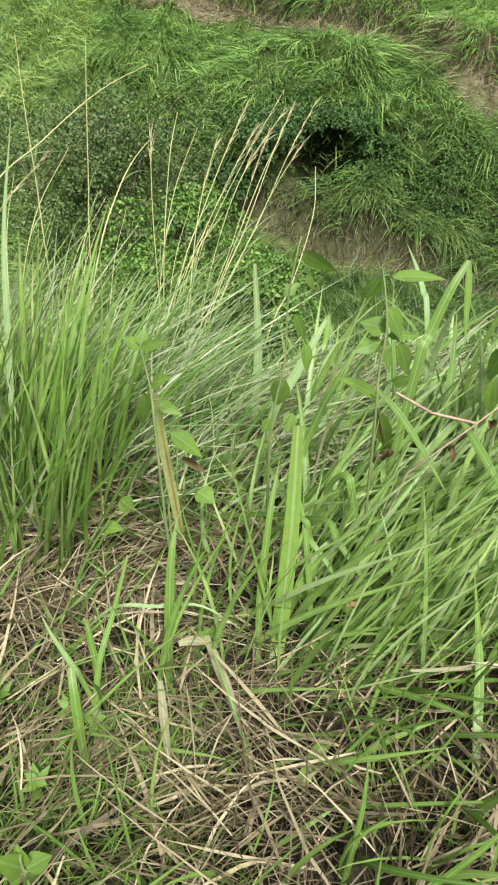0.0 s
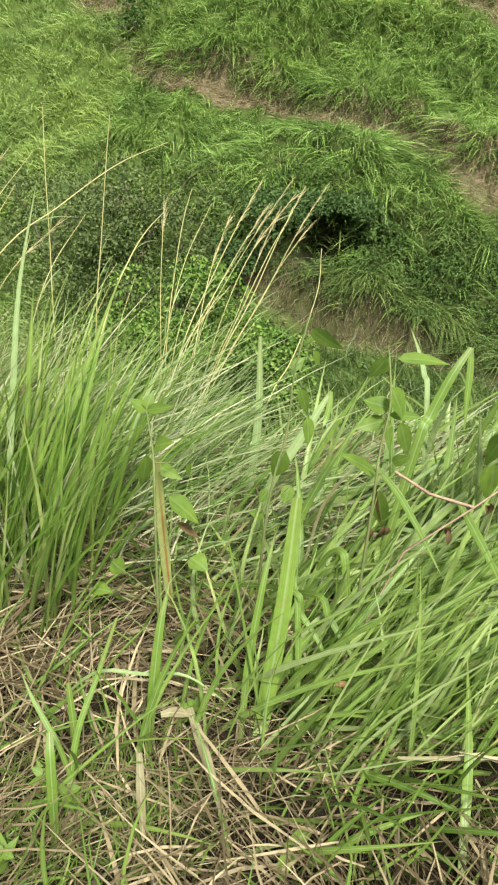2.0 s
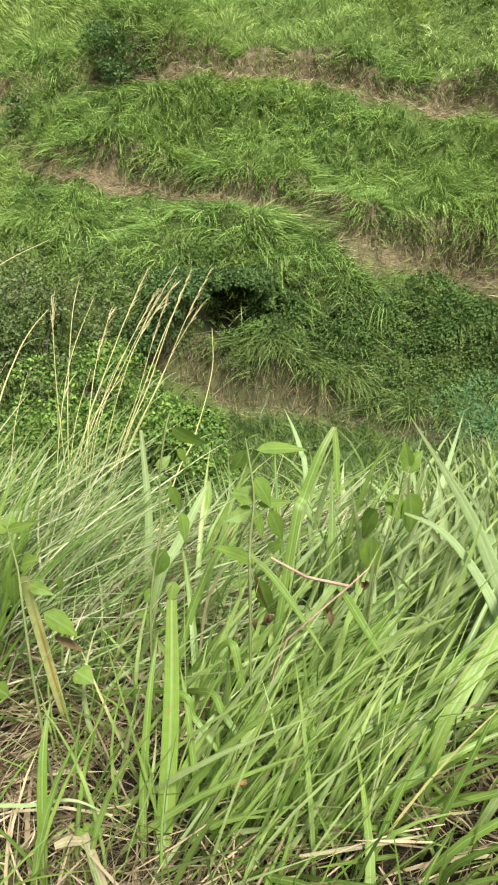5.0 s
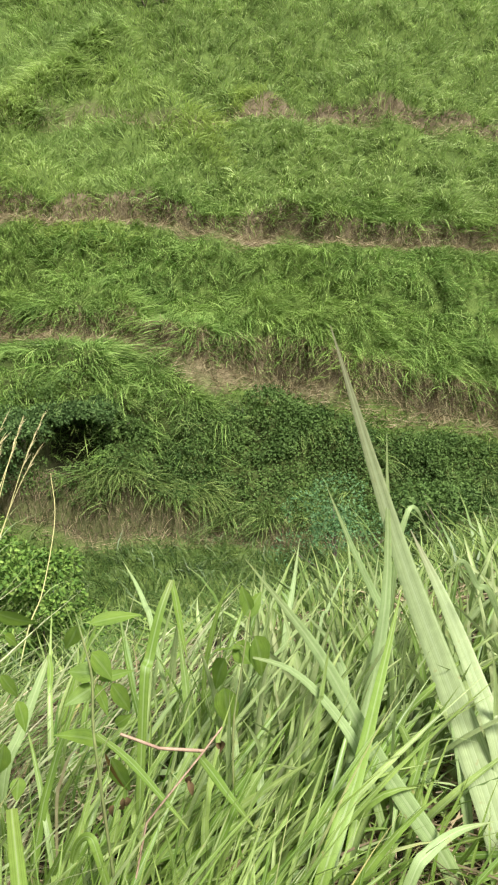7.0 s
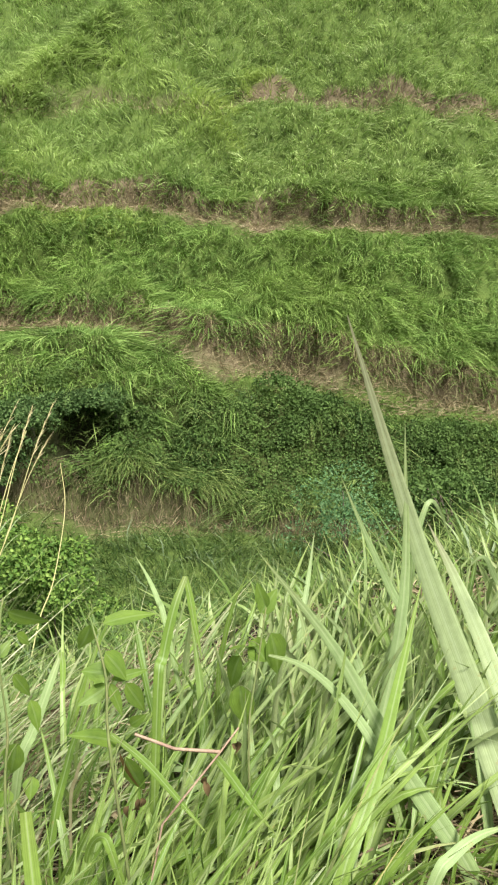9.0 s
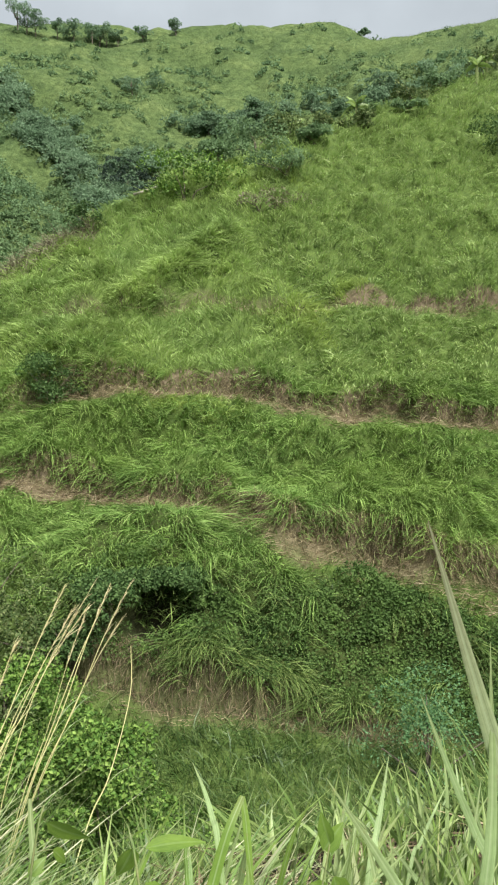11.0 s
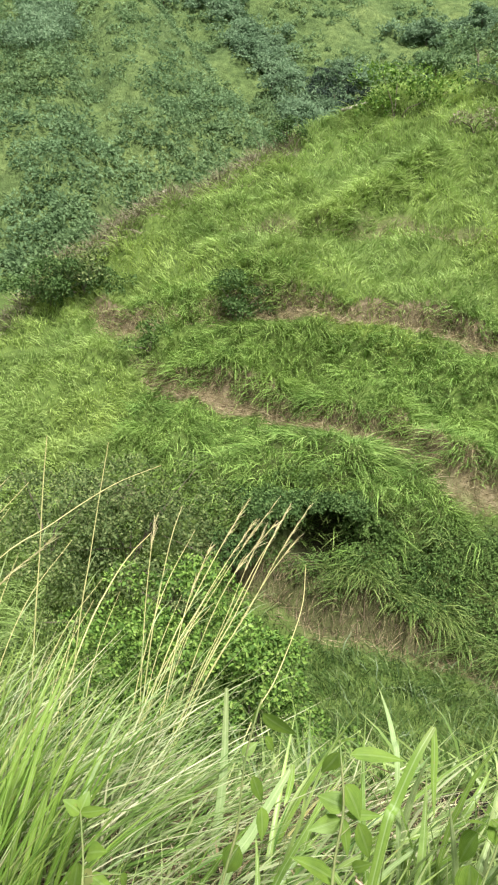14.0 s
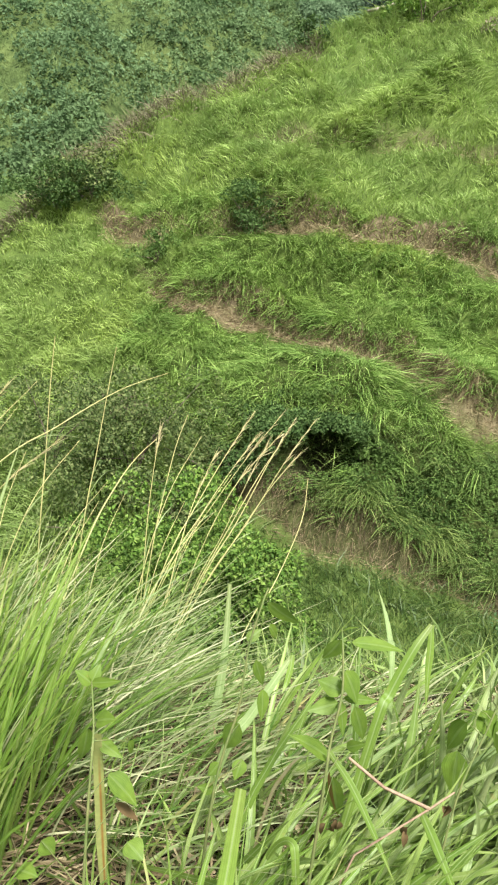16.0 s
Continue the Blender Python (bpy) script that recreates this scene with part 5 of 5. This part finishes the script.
grass_blade(tuft_right, 0.042, PALE_BLADE, (0.629, 1.050, 0.305), (0.769, 1.200, 0.411), (0.929, 1.350, 0.709), (1.010, 1.500, 1.075))
grass_blade(tuft_right, 0.016, PALE_BLADE, (1.008, 1.450, 0.696), (1.042, 1.467, 0.839), (1.086, 1.483, 0.867), (1.161, 1.500, 0.717))
grass_blade(tuft_right, 0.046, TALL_BLADE, (1.073, 1.100, 0.458), (1.093, 1.233, 0.561), (1.090, 1.367, 0.691), (1.083, 1.500, 0.800))
grass_blade(tuft_right, 0.016, PALE_BLADE, (1.165, 1.250, 0.694), (1.119, 1.267, 0.757), (1.088, 1.283, 0.821), (1.052, 1.300, 0.781))
grass_blade(tuft_right, 0.018, PALE_BLADE, (0.765, 1.600, 0.460), (0.811, 1.667, 0.533), (0.856, 1.733, 0.594), (0.902, 1.800, 0.669))
grass_blade(tuft_right, 0.01, PALE_BLADE, (0.869, 1.600, 0.487), (0.926, 1.667, 0.504), (0.994, 1.733, 0.533), (1.066, 1.800, 0.561))
grass_blade(tuft_right, 0.034, BRIGHT_BLADE, (0.600, 1.000, 0.375), (0.724, 1.100, 0.487), (0.836, 1.200, 0.637), (0.943, 1.300, 0.783))
grass_blade(tuft_right, 0.024, PALE_BLADE, (0.701, 0.850, 0.491), (0.750, 0.867, 0.526), (0.820, 0.883, 0.531), (0.914, 0.900, 0.499))
grass_blade(tuft_mid, 0.016, PALE_BLADE, (0.437, 1.700, 0.537), (0.433, 1.767, 0.586), (0.423, 1.833, 0.622), (0.404, 1.900, 0.660))
grass_blade(tuft_mid, 0.014, BRIGHT_BLADE, (0.527, 1.550, 0.465), (0.545, 1.533, 0.583), (0.571, 1.517, 0.692), (0.607, 1.500, 0.779))
grass_blade(tuft_right, 0.024, PALE_BLADE, (0.773, 1.150, 0.454), (0.744, 1.233, 0.541), (0.672, 1.317, 0.623), (0.569, 1.400, 0.641))
grass_blade(tuft_right, 0.024, BRIGHT_BLADE, (0.599, 1.100, 0.261), (0.644, 1.183, 0.310), (0.687, 1.267, 0.363), (0.728, 1.350, 0.428), blunt=0.2)
grass_blade(tuft_right, 0.02, PALE_BLADE, (0.521, 1.150, 0.237), (0.554, 1.233, 0.294), (0.589, 1.317, 0.352), (0.622, 1.400, 0.431), blunt=0.4)
grass_blade(tuft_right, 0.022, PALE_BLADE, (0.505, 1.200, 0.187), (0.529, 1.283, 0.270), (0.548, 1.367, 0.373), (0.571, 1.450, 0.467))
grass_blade(tuft_right, 0.03, BRIGHT_BLADE, (0.680, 1.050, 0.283), (0.734, 1.117, 0.343), (0.786, 1.183, 0.388), (0.852, 1.250, 0.453))
grass_blade(tuft_right, 0.024, PALE_BLADE, (0.938, 1.100, 0.113), (0.971, 1.233, 0.221), (0.999, 1.367, 0.327), (1.033, 1.500, 0.380))
grass_blade(tuft_right, 0.024, GREEN_BLADE, (0.761, 1.050, 0.248), (0.869, 1.133, 0.339), (0.982, 1.217, 0.455), (1.095, 1.300, 0.571))
grass_blade(tuft_right, 0.022, PALE_BLADE, (0.805, 1.300, 0.510), (0.832, 1.400, 0.543), (0.848, 1.500, 0.539), (0.797, 1.600, 0.603))
grass_blade(tuft_right, 0.026, PALE_BLADE, (0.953, 1.000, 0.222), (0.990, 1.083, 0.326), (1.018, 1.167, 0.419), (1.031, 1.250, 0.511))
grass_blade(tuft_side, 0.02, BRIGHT_BLADE, (-0.567, 1.450, 0.220), (-0.512, 1.550, 0.452), (-0.449, 1.650, 0.646), (-0.360, 1.750, 0.865))
grass_blade(tuft_side, 0.018, FRESH_BLADE, (-0.640, 1.500, 0.202), (-0.608, 1.567, 0.471), (-0.590, 1.633, 0.665), (-0.579, 1.700, 0.818))
grass_blade(tuft_side, 0.016, BRIGHT_BLADE, (-0.490, 1.450, 0.273), (-0.451, 1.517, 0.511), (-0.419, 1.583, 0.667), (-0.385, 1.650, 0.788))
grass_blade(tuft_side, 0.018, PALE_BLADE, (-0.644, 1.500, 0.374), (-0.632, 1.600, 0.601), (-0.615, 1.700, 0.816), (-0.568, 1.800, 1.049))
grass_blade(tuft_side, 0.015, FRESH_BLADE, (-0.441, 1.500, 0.252), (-0.404, 1.567, 0.445), (-0.343, 1.633, 0.594), (-0.277, 1.700, 0.723))
grass_blade(tuft_side, 0.016, FRESH_BLADE, (-0.523, 1.400, 0.238), (-0.497, 1.467, 0.442), (-0.478, 1.533, 0.598), (-0.466, 1.600, 0.748))
grass_blade(tuft_side, 0.014, FRESH_BLADE, (-0.461, 1.450, 0.235), (-0.429, 1.517, 0.443), (-0.380, 1.583, 0.605), (-0.312, 1.650, 0.730))
grass_blade(tuft_side, 0.015, FRESH_BLADE, (-0.584, 1.400, 0.216), (-0.555, 1.450, 0.417), (-0.524, 1.500, 0.585), (-0.488, 1.550, 0.713))
grass_blade(tuft_side, 0.014, PALE_BLADE, (-0.416, 1.600, 0.230), (-0.359, 1.667, 0.415), (-0.301, 1.733, 0.539), (-0.236, 1.800, 0.660))
grass_blade(tuft_side, 0.007, GREEN_BLADE, (-0.489, 1.300, 0.393), (-0.437, 1.317, 0.450), (-0.383, 1.333, 0.505), (-0.327, 1.350, 0.570))
fallen_blade(0.022, TAN_LEAF, (-0.126, 0.915, 0.194), (-0.101, 0.846, 0.196), (-0.072, 0.762, 0.214), (-0.053, 0.695, 0.223))
fallen_blade(0.018, TAN_LEAF, (-0.209, 0.803, 0.205), (-0.197, 0.741, 0.214), (-0.185, 0.679, 0.225), (-0.174, 0.628, 0.222))
fallen_blade(0.03, DRY_SHEATH, (0.281, 1.050, 0.216), (0.324, 1.067, 0.250), (0.372, 1.083, 0.285), (0.467, 1.100, 0.379))
fallen_blade(0.009, CREAM_BLADE, (0.268, 1.020, 0.248), (0.331, 1.030, 0.292), (0.398, 1.040, 0.321), (0.510, 1.050, 0.365))
fallen_blade(0.014, RUST_LEAF, (0.112, 1.000, 0.159), (0.155, 1.000, 0.173), (0.200, 1.000, 0.176), (0.245, 1.000, 0.155))
fallen_blade(0.005, DRY_SHEATH, (0.122, 0.660, 0.182), (0.186, 0.757, 0.157), (0.257, 0.853, 0.191), (0.328, 0.950, 0.241))
fallen_blade(0.009, TAN_LEAF, (0.269, 0.800, 0.168), (0.345, 0.800, 0.145), (0.425, 0.800, 0.134), (0.504, 0.800, 0.139))
fallen_blade(0.02, TAN_LEAF, (-0.181, 0.897, 0.188), (-0.158, 0.904, 0.190), (-0.135, 0.901, 0.186), (-0.117, 0.899, 0.183))


def tussock(x, y, count, reach, length, width, lean, droop, material, label):
    """A tussock whose blades are all pieces of their own."""
    home = plant("grass_tussock", label, "grass", (x, y), "broad-bladed tussocks")
    for _ in range(count):
        v, f, uv = near_blades(1, (x - reach, x + reach), (y - reach, y + reach), length, width, lean, droop, 7, 0.4, 0.15)
        put("blade", (v, f, uv), material, home)


for tx, ty, lean in ((0.35, 1.25, 0.4), (0.6, 1.45, 0.25), (0.85, 1.5, 0.05), (1.15, 1.5, -0.05), (1.45, 1.45, -0.1), (0.5, 1.7, 0.3), (1.0, 1.75, 0.05), (0.75, 1.25, 0.12), (1.25, 1.3, -0.12)):
    tussock(tx, ty, 22, 0.14, (0.4, 0.68), (0.015, 0.032), (lean, 0.05), 0.42, UPRIGHT_BLADE if lean < 0.38 else BROAD_BLADE, "tussock of broad bright green arching blades on the bank")
for tx, ty in ((-0.75, 1.45), (-1.0, 1.6), (-0.55, 1.65)):
    tussock(tx, ty, 26, 0.12, (0.46, 0.8), (0.007, 0.014), (0.08, 0.0), 0.18, FRESH_BLADE, "tussock of upright green blades beside dry straw")
litter_bed = plant("leaf_litter", "scattered dry tan grass leaves lying over straw", "dead leaves", (0.1, 0.8))
for _ in range(220):
    put("dead_leaf", litter(1, (-1.1, 1.4), (0.2, 1.7), (0.1, 0.28), (0.008, 0.016), 0.08, 6), STRAW, litter_bed)


def stalk(points, thick=0.0022, heads=True):
    home = plant("seed_stalk", "tall dry yellowish grass stalk with a sparse seed head", "grass stalk", points[0][:2], "seeding grass stalks")
    line = smooth_line(rooted(points, 2.6), 6)
    n = len(line)
    put("stem", tube(line, np.linspace(thick, thick * 0.45, n), 5), STALK, home)
    # leaf sheath blades clasping the stem
    k = rng.integers(n // 3, n // 2)
    for r, size in ((line[k], 0.3), (line[k + 2], 0.24)):
        w = unit((line[k + 3] - line[k])[None, :] + rng.normal(size=(1, 3)) * 0.02)
        put("leaf", blades(r[None, :], w, np.array([[0.15 + 0.1 * rng.normal(), 0.1 * rng.normal(), -0.35]]), np.array([size]), np.array([0.006]), 6, 0.3), SLIM_BLADE, home)
    if heads:
        m = 34
        at = rng.integers(int(n * 0.72), n - 1, m)
        r = line[at] + rng.normal(size=(m, 3)) * 0.002
        t = unit(np.gradient(line, axis=0))[at]
        put("seed_head", blades(r, unit(t + rng.normal(size=(m, 3)) * 0.11), np.tile((0.06, 0, -0.12), (m, 1)), rng.uniform(0.04, 0.14, m), rng.uniform(0.002, 0.004, m), 3), PLUME, home, "feathery tan seed head", "stuff")


def bundle(points, count):
    """Stalks from one root, spreading a little."""
    for k in range(count):
        way = rng.normal(size=3) * (0.07, 0.06, 0.07) * min(k, 1)
        stalk([tuple(np.array(p) + way * (0.4 + 0.4 * j)) for j, p in enumerate(points)], 0.0044 - 0.0008 * k, count == 3 or k == 1)


bundle([(-0.285, 4.300, -0.805), (-0.085, 4.533, -0.439), (0.092, 4.767, -0.069), (0.249, 5.000, 0.194)], 3)
bundle([(-0.493, 4.200, -0.598), (-0.366, 4.433, -0.329), (-0.201, 4.667, -0.016), (-0.039, 4.900, 0.246)], 3)
bundle([(-1.004, 4.100, -0.378), (-0.966, 4.200, 0.010), (-0.928, 4.300, 0.405), (-0.900, 4.400, 0.702)], 1)
bundle([(-1.206, 3.900, -0.312), (-1.206, 4.000, 0.072), (-1.211, 4.100, 0.476), (-1.214, 4.200, 0.770)], 1)
bundle([(-1.441, 3.700, 0.079), (-1.131, 4.000, 0.302), (-0.850, 4.300, 0.463), (-0.607, 4.600, 0.522)], 1)
bundle([(-0.592, 4.200, -0.562), (-0.557, 4.333, -0.220), (-0.510, 4.467, 0.091), (-0.464, 4.600, 0.260)], 2)
bundle([(0.072, 3.600, -0.572), (0.184, 3.867, -0.494), (0.317, 4.133, -0.195), (0.343, 4.400, -0.012)], 1)
bundle([(-0.695, 3.000, 0.140), (-0.628, 3.267, 0.302), (-0.586, 3.533, 0.347), (-0.537, 3.800, 0.355)], 1)
bundle([(-0.369, 4.400, -1.040), (-0.142, 4.633, -0.547), (0.035, 4.867, -0.210), (0.181, 5.100, -0.008)], 2)
for k in range(22):
    fx, fy = rng.uniform(-1.7, -0.3), rng.uniform(2.6, 3.6)
    up = rng.uniform(0.8, 1.25)
    lean = rng.normal() * 0.12 + 0.22
    fz = float(land(fx, fy))
    stalk([(fx, fy, fz), (fx + lean * 0.3, fy + 0.1, fz + up * 0.45), (fx + lean * 0.8, fy + 0.3, fz + up * 0.8), (fx + lean * 1.5, fy + 0.6, fz + up)], 0.0026, k % 4 == 0)


def ovate(b, t, width, fold=0.14, curl=0.2):
    """A pointed oval leaf from its stalk to its tip, creased along the midrib."""
    b, t = np.array(b, float), np.array(t, float)
    d = t - b
    L = np.linalg.norm(d)
    d /= L
    view = OUTLOOK - b
    view /= np.linalg.norm(view)
    up = view + np.array((0, 0, 0.5)) + rng.normal(size=3) * 0.35
    side = np.cross(d, up)
    side /= np.linalg.norm(side)
    up = np.cross(side, d)
    s = np.linspace(0, 1, 9)
    outline = np.sin(np.pi * np.clip(s, 0, 1) ** 0.72) ** 0.9 * (1 - 0.25 * s)
    outline[0] = 0.06
    outline[-1] = 0.02
    half = 0.5 * width * outline * (1 + 0.06 * (np.arange(9) % 2))
    c = b + d * (L * s)[:, None] - up * (curl * L * s ** 2)[:, None]
    v = np.stack([c + side * (half * k)[:, None] + up * (abs(k) * fold * half)[:, None] for k in (-1, -0.5, 0, 0.5, 1)], 1).reshape(-1, 3)
    i, j = np.meshgrid(np.arange(8), np.arange(4), indexing="ij")
    q = i * 5 + j
    f = np.stack([q, q + 1, q + 6, q + 5], -1).reshape(-1, 4)
    uv = np.stack([np.tile(np.linspace(0, 1, 5), 9), np.repeat(s, 5)], 1)
    return v, f, uv


def weed(stem_line, leaf_rows, label, bitten=(), faded=None):
    home = plant("weed", label, "weed", stem_line[0][:2])
    line = smooth_line(rooted(stem_line), 6)
    put("stem", tube(line, np.linspace(0.0035, 0.0016, len(line)), 6), STEM, home)
    for k, (bx, by, bz, tx, ty, tz, w) in enumerate(leaf_rows):
        b = np.array((bx, by, bz))
        near = line[np.argmin(np.linalg.norm(line - b, axis=1))]
        leaf = put("leaf", ovate(b, (tx, ty, tz), w * (0.6 if k in bitten else 1.08)), (faded or WITHERED) if k in bitten else WEED_LEAF, home, "browned withering leaf" if k in bitten else "")
        if np.linalg.norm(near - b) > 0.004:
            v, f, uv = tube([near, (near + b) / 2 + (0, 0, 0.004), b], (0.0013, 0.001, 0.0008), 5)
            part("petiole", mesh_of("petiole", v - np.array(home.location), [f], STEM, uv), leaf)


tall_weed_stem = [(0.221, 1.150, 0.626), (0.225, 1.180, 0.729), (0.237, 1.210, 0.813), (0.232, 1.240, 0.879), (0.228, 1.270, 0.914)]
tall_weed_leaves = [
    (0.250, 1.270, 0.888, 0.351, 1.270, 0.896, 0.033),
    (0.246, 1.270, 0.824, 0.284, 1.250, 0.764, 0.042),
    (0.248, 1.270, 0.773, 0.199, 1.285, 0.789, 0.044),
    (0.243, 1.270, 0.746, 0.184, 1.240, 0.746, 0.034),
    (0.276, 1.270, 0.743, 0.312, 1.270, 0.652, 0.033),
    (0.243, 1.270, 0.608, 0.168, 1.250, 0.687, 0.043),
    (0.255, 1.270, 0.566, 0.284, 1.285, 0.421, 0.038),
    (0.273, 1.270, 0.643, 0.298, 1.240, 0.678, 0.023),
    (0.230, 1.270, 0.891, 0.201, 1.270, 0.836, 0.036),
    (0.228, 1.270, 0.910, 0.249, 1.250, 0.942, 0.010),
    (0.251, 1.270, 0.760, 0.329, 1.285, 0.751, 0.021),
    (0.245, 1.270, 0.753, 0.263, 1.240, 0.688, 0.022),
    (0.244, 1.262, 0.590, 0.266, 1.270, 0.430, 0.020),
]
slender_weed_stem = [(0.011, 1.240, 0.452), (0.026, 1.264, 0.594), (0.048, 1.288, 0.694), (0.055, 1.312, 0.818), (0.072, 1.336, 0.906), (0.082, 1.360, 0.933)]
slender_weed_leaves = [
    (0.053, 1.360, 0.595, 0.020, 1.360, 0.514, 0.047),
    (0.019, 1.360, 0.484, -0.002, 1.340, 0.462, 0.030),
    (0.026, 1.360, 0.447, 0.037, 1.375, 0.375, 0.029),
    (0.068, 1.360, 0.501, 0.055, 1.330, 0.468, 0.033),
    (0.086, 1.360, 0.902, 0.154, 1.360, 0.845, 0.036),
    (0.065, 1.360, 0.880, 0.077, 1.340, 0.940, 0.016),
    (0.093, 1.360, 0.849, 0.119, 1.375, 0.807, 0.021),
    (0.094, 1.360, 0.690, 0.104, 1.330, 0.631, 0.029),
    (0.073, 1.360, 0.761, 0.098, 1.360, 0.690, 0.024),
    (0.011, 1.360, 0.407, -0.020, 1.340, 0.430, 0.026),
    (0.050, 1.360, 0.806, 0.079, 1.375, 0.829, 0.024),
]
small_weed_stem = [(-0.199, 1.040, 0.501), (-0.202, 1.080, 0.687), (-0.208, 1.120, 0.750), (-0.223, 1.160, 0.813)]
small_weed_leaves = [
    (-0.224, 1.160, 0.813, -0.250, 1.160, 0.841, 0.029),
    (-0.223, 1.160, 0.816, -0.173, 1.140, 0.838, 0.020),
    (-0.223, 1.160, 0.819, -0.212, 1.175, 0.847, 0.023),
    (-0.211, 1.160, 0.734, -0.179, 1.130, 0.770, 0.034),
    (-0.228, 1.160, 0.713, -0.237, 1.160, 0.622, 0.030),
    (-0.186, 1.160, 0.612, -0.119, 1.140, 0.570, 0.046),
    (-0.172, 1.160, 0.542, -0.115, 1.175, 0.494, 0.038),
    (-0.143, 1.160, 0.449, -0.107, 1.130, 0.446, 0.045),
    (-0.316, 1.160, 0.426, -0.286, 1.160, 0.393, 0.039),
    (-0.364, 1.160, 0.343, -0.320, 1.140, 0.360, 0.037),
    (-0.151, 1.160, 0.693, -0.138, 1.175, 0.652, 0.020),
    (-0.207, 1.160, 0.690, -0.158, 1.130, 0.682, 0.026),
]
leafy_weed_stem = [(0.505, 1.260, 0.369), (0.527, 1.300, 0.534), (0.566, 1.340, 0.645), (0.606, 1.380, 0.758)]
leafy_weed_leaves = [
    (0.614, 1.380, 0.688, 0.642, 1.380, 0.555, 0.061),
    (0.564, 1.380, 0.682, 0.600, 1.360, 0.629, 0.053),
    (0.540, 1.380, 0.648, 0.502, 1.395, 0.559, 0.048),
    (0.535, 1.380, 0.571, 0.529, 1.350, 0.468, 0.058),
    (0.592, 1.380, 0.747, 0.634, 1.380, 0.795, 0.039),
    (0.574, 1.380, 0.661, 0.510, 1.360, 0.707, 0.040),
    (0.606, 1.380, 0.758, 0.590, 1.395, 0.812, 0.034),
]
TWIG = [(0.293, 1.120, 0.527), (0.341, 1.133, 0.571), (0.422, 1.147, 0.629), (0.465, 1.160, 0.662)]

weed(tall_weed_stem, tall_weed_leaves, "leafy green weed with pale upper leaves and a rusty one", (12,), RUST_LEAF)
weed(slender_weed_stem, slender_weed_leaves, "slender green weed with pointed oval leaves")
weed(small_weed_stem, small_weed_leaves, "small green weed with pale oval leaves", (6,))
weed(leafy_weed_stem, leafy_weed_leaves, "green weed with pointed leaves among broad grass")
seedling_leaves = [
    (-0.337, 0.399, 0.470, -0.349, 0.385, 0.536, 0.033),
    (-0.334, 0.401, 0.469, -0.304, 0.421, 0.468, 0.035),
    (-0.332, 0.397, 0.467, -0.325, 0.407, 0.403, 0.033),
    (-0.340, 0.402, 0.471, -0.341, 0.410, 0.509, 0.028),
    (-0.340, 0.395, 0.469, -0.370, 0.395, 0.446, 0.026),
]
weed([seedling_leaves[0][:3], tuple(np.array(seedling_leaves[0][:3]) + (0, 0.01, 0.03))], seedling_leaves, "low seedling with bright green oval leaves")
for sx, sy in ((-0.375, 0.75), (-0.32, 0.72), (-0.4, 0.6), (-0.52, 0.78), (-0.12, 0.93)):
    sz = float(land(sx, sy)) + 0.09
    sprout = []
    for k in range(6):
        a = k * 1.1 + sx * 9
        reach = 0.022 + 0.006 * (k % 3)
        sprout.append((sx, sy, sz - 0.012 * (k % 3), sx + math.cos(a) * reach, sy + math.sin(a) * reach, sz + 0.012 - 0.01 * (k % 2), 0.016))
    weed([(sx, sy, sz - 0.05), (sx, sy + 0.004, sz)], sprout, "tiny green seedling among straw")

twig = plant("dry_twig", "reddish brown dry forked stem leaning across the grass", "twig", TWIG[0][:2])
line = np.array([(0.17, 1.06, float(land(0.17, 1.06))), TWIG[0], TWIG[2], TWIG[3]])
put("stem", tube(line, np.linspace(0.0024, 0.0018, len(line)), 6), RED_STEM, twig)
put("branch", tube([TWIG[2], (0.345, 1.2, 0.617), (0.278, 1.25, 0.634)], (0.0036, 0.0034, 0.003), 6), RED_STEM, twig)
WILTED = [(0.392, 1.17, 0.555), (0.455, 1.17, 0.632), (0.246, 1.19, 0.52), (0.26, 1.19, 0.528)]
for k, p in enumerate(WILTED):
    home = plant("withered_leaf", "small shrivelled blackish leaf hanging on a stem", "dead leaf", p[:2], "shrivelled leaves")
    for j in range(2):
        b = np.array(p) + rng.normal(size=3) * 0.006
        put("leaf", ovate(b, b + np.array((rng.normal() * 0.012, rng.normal() * 0.01, -0.034)), 0.015, 0.7, 0.5), WITHERED, home)
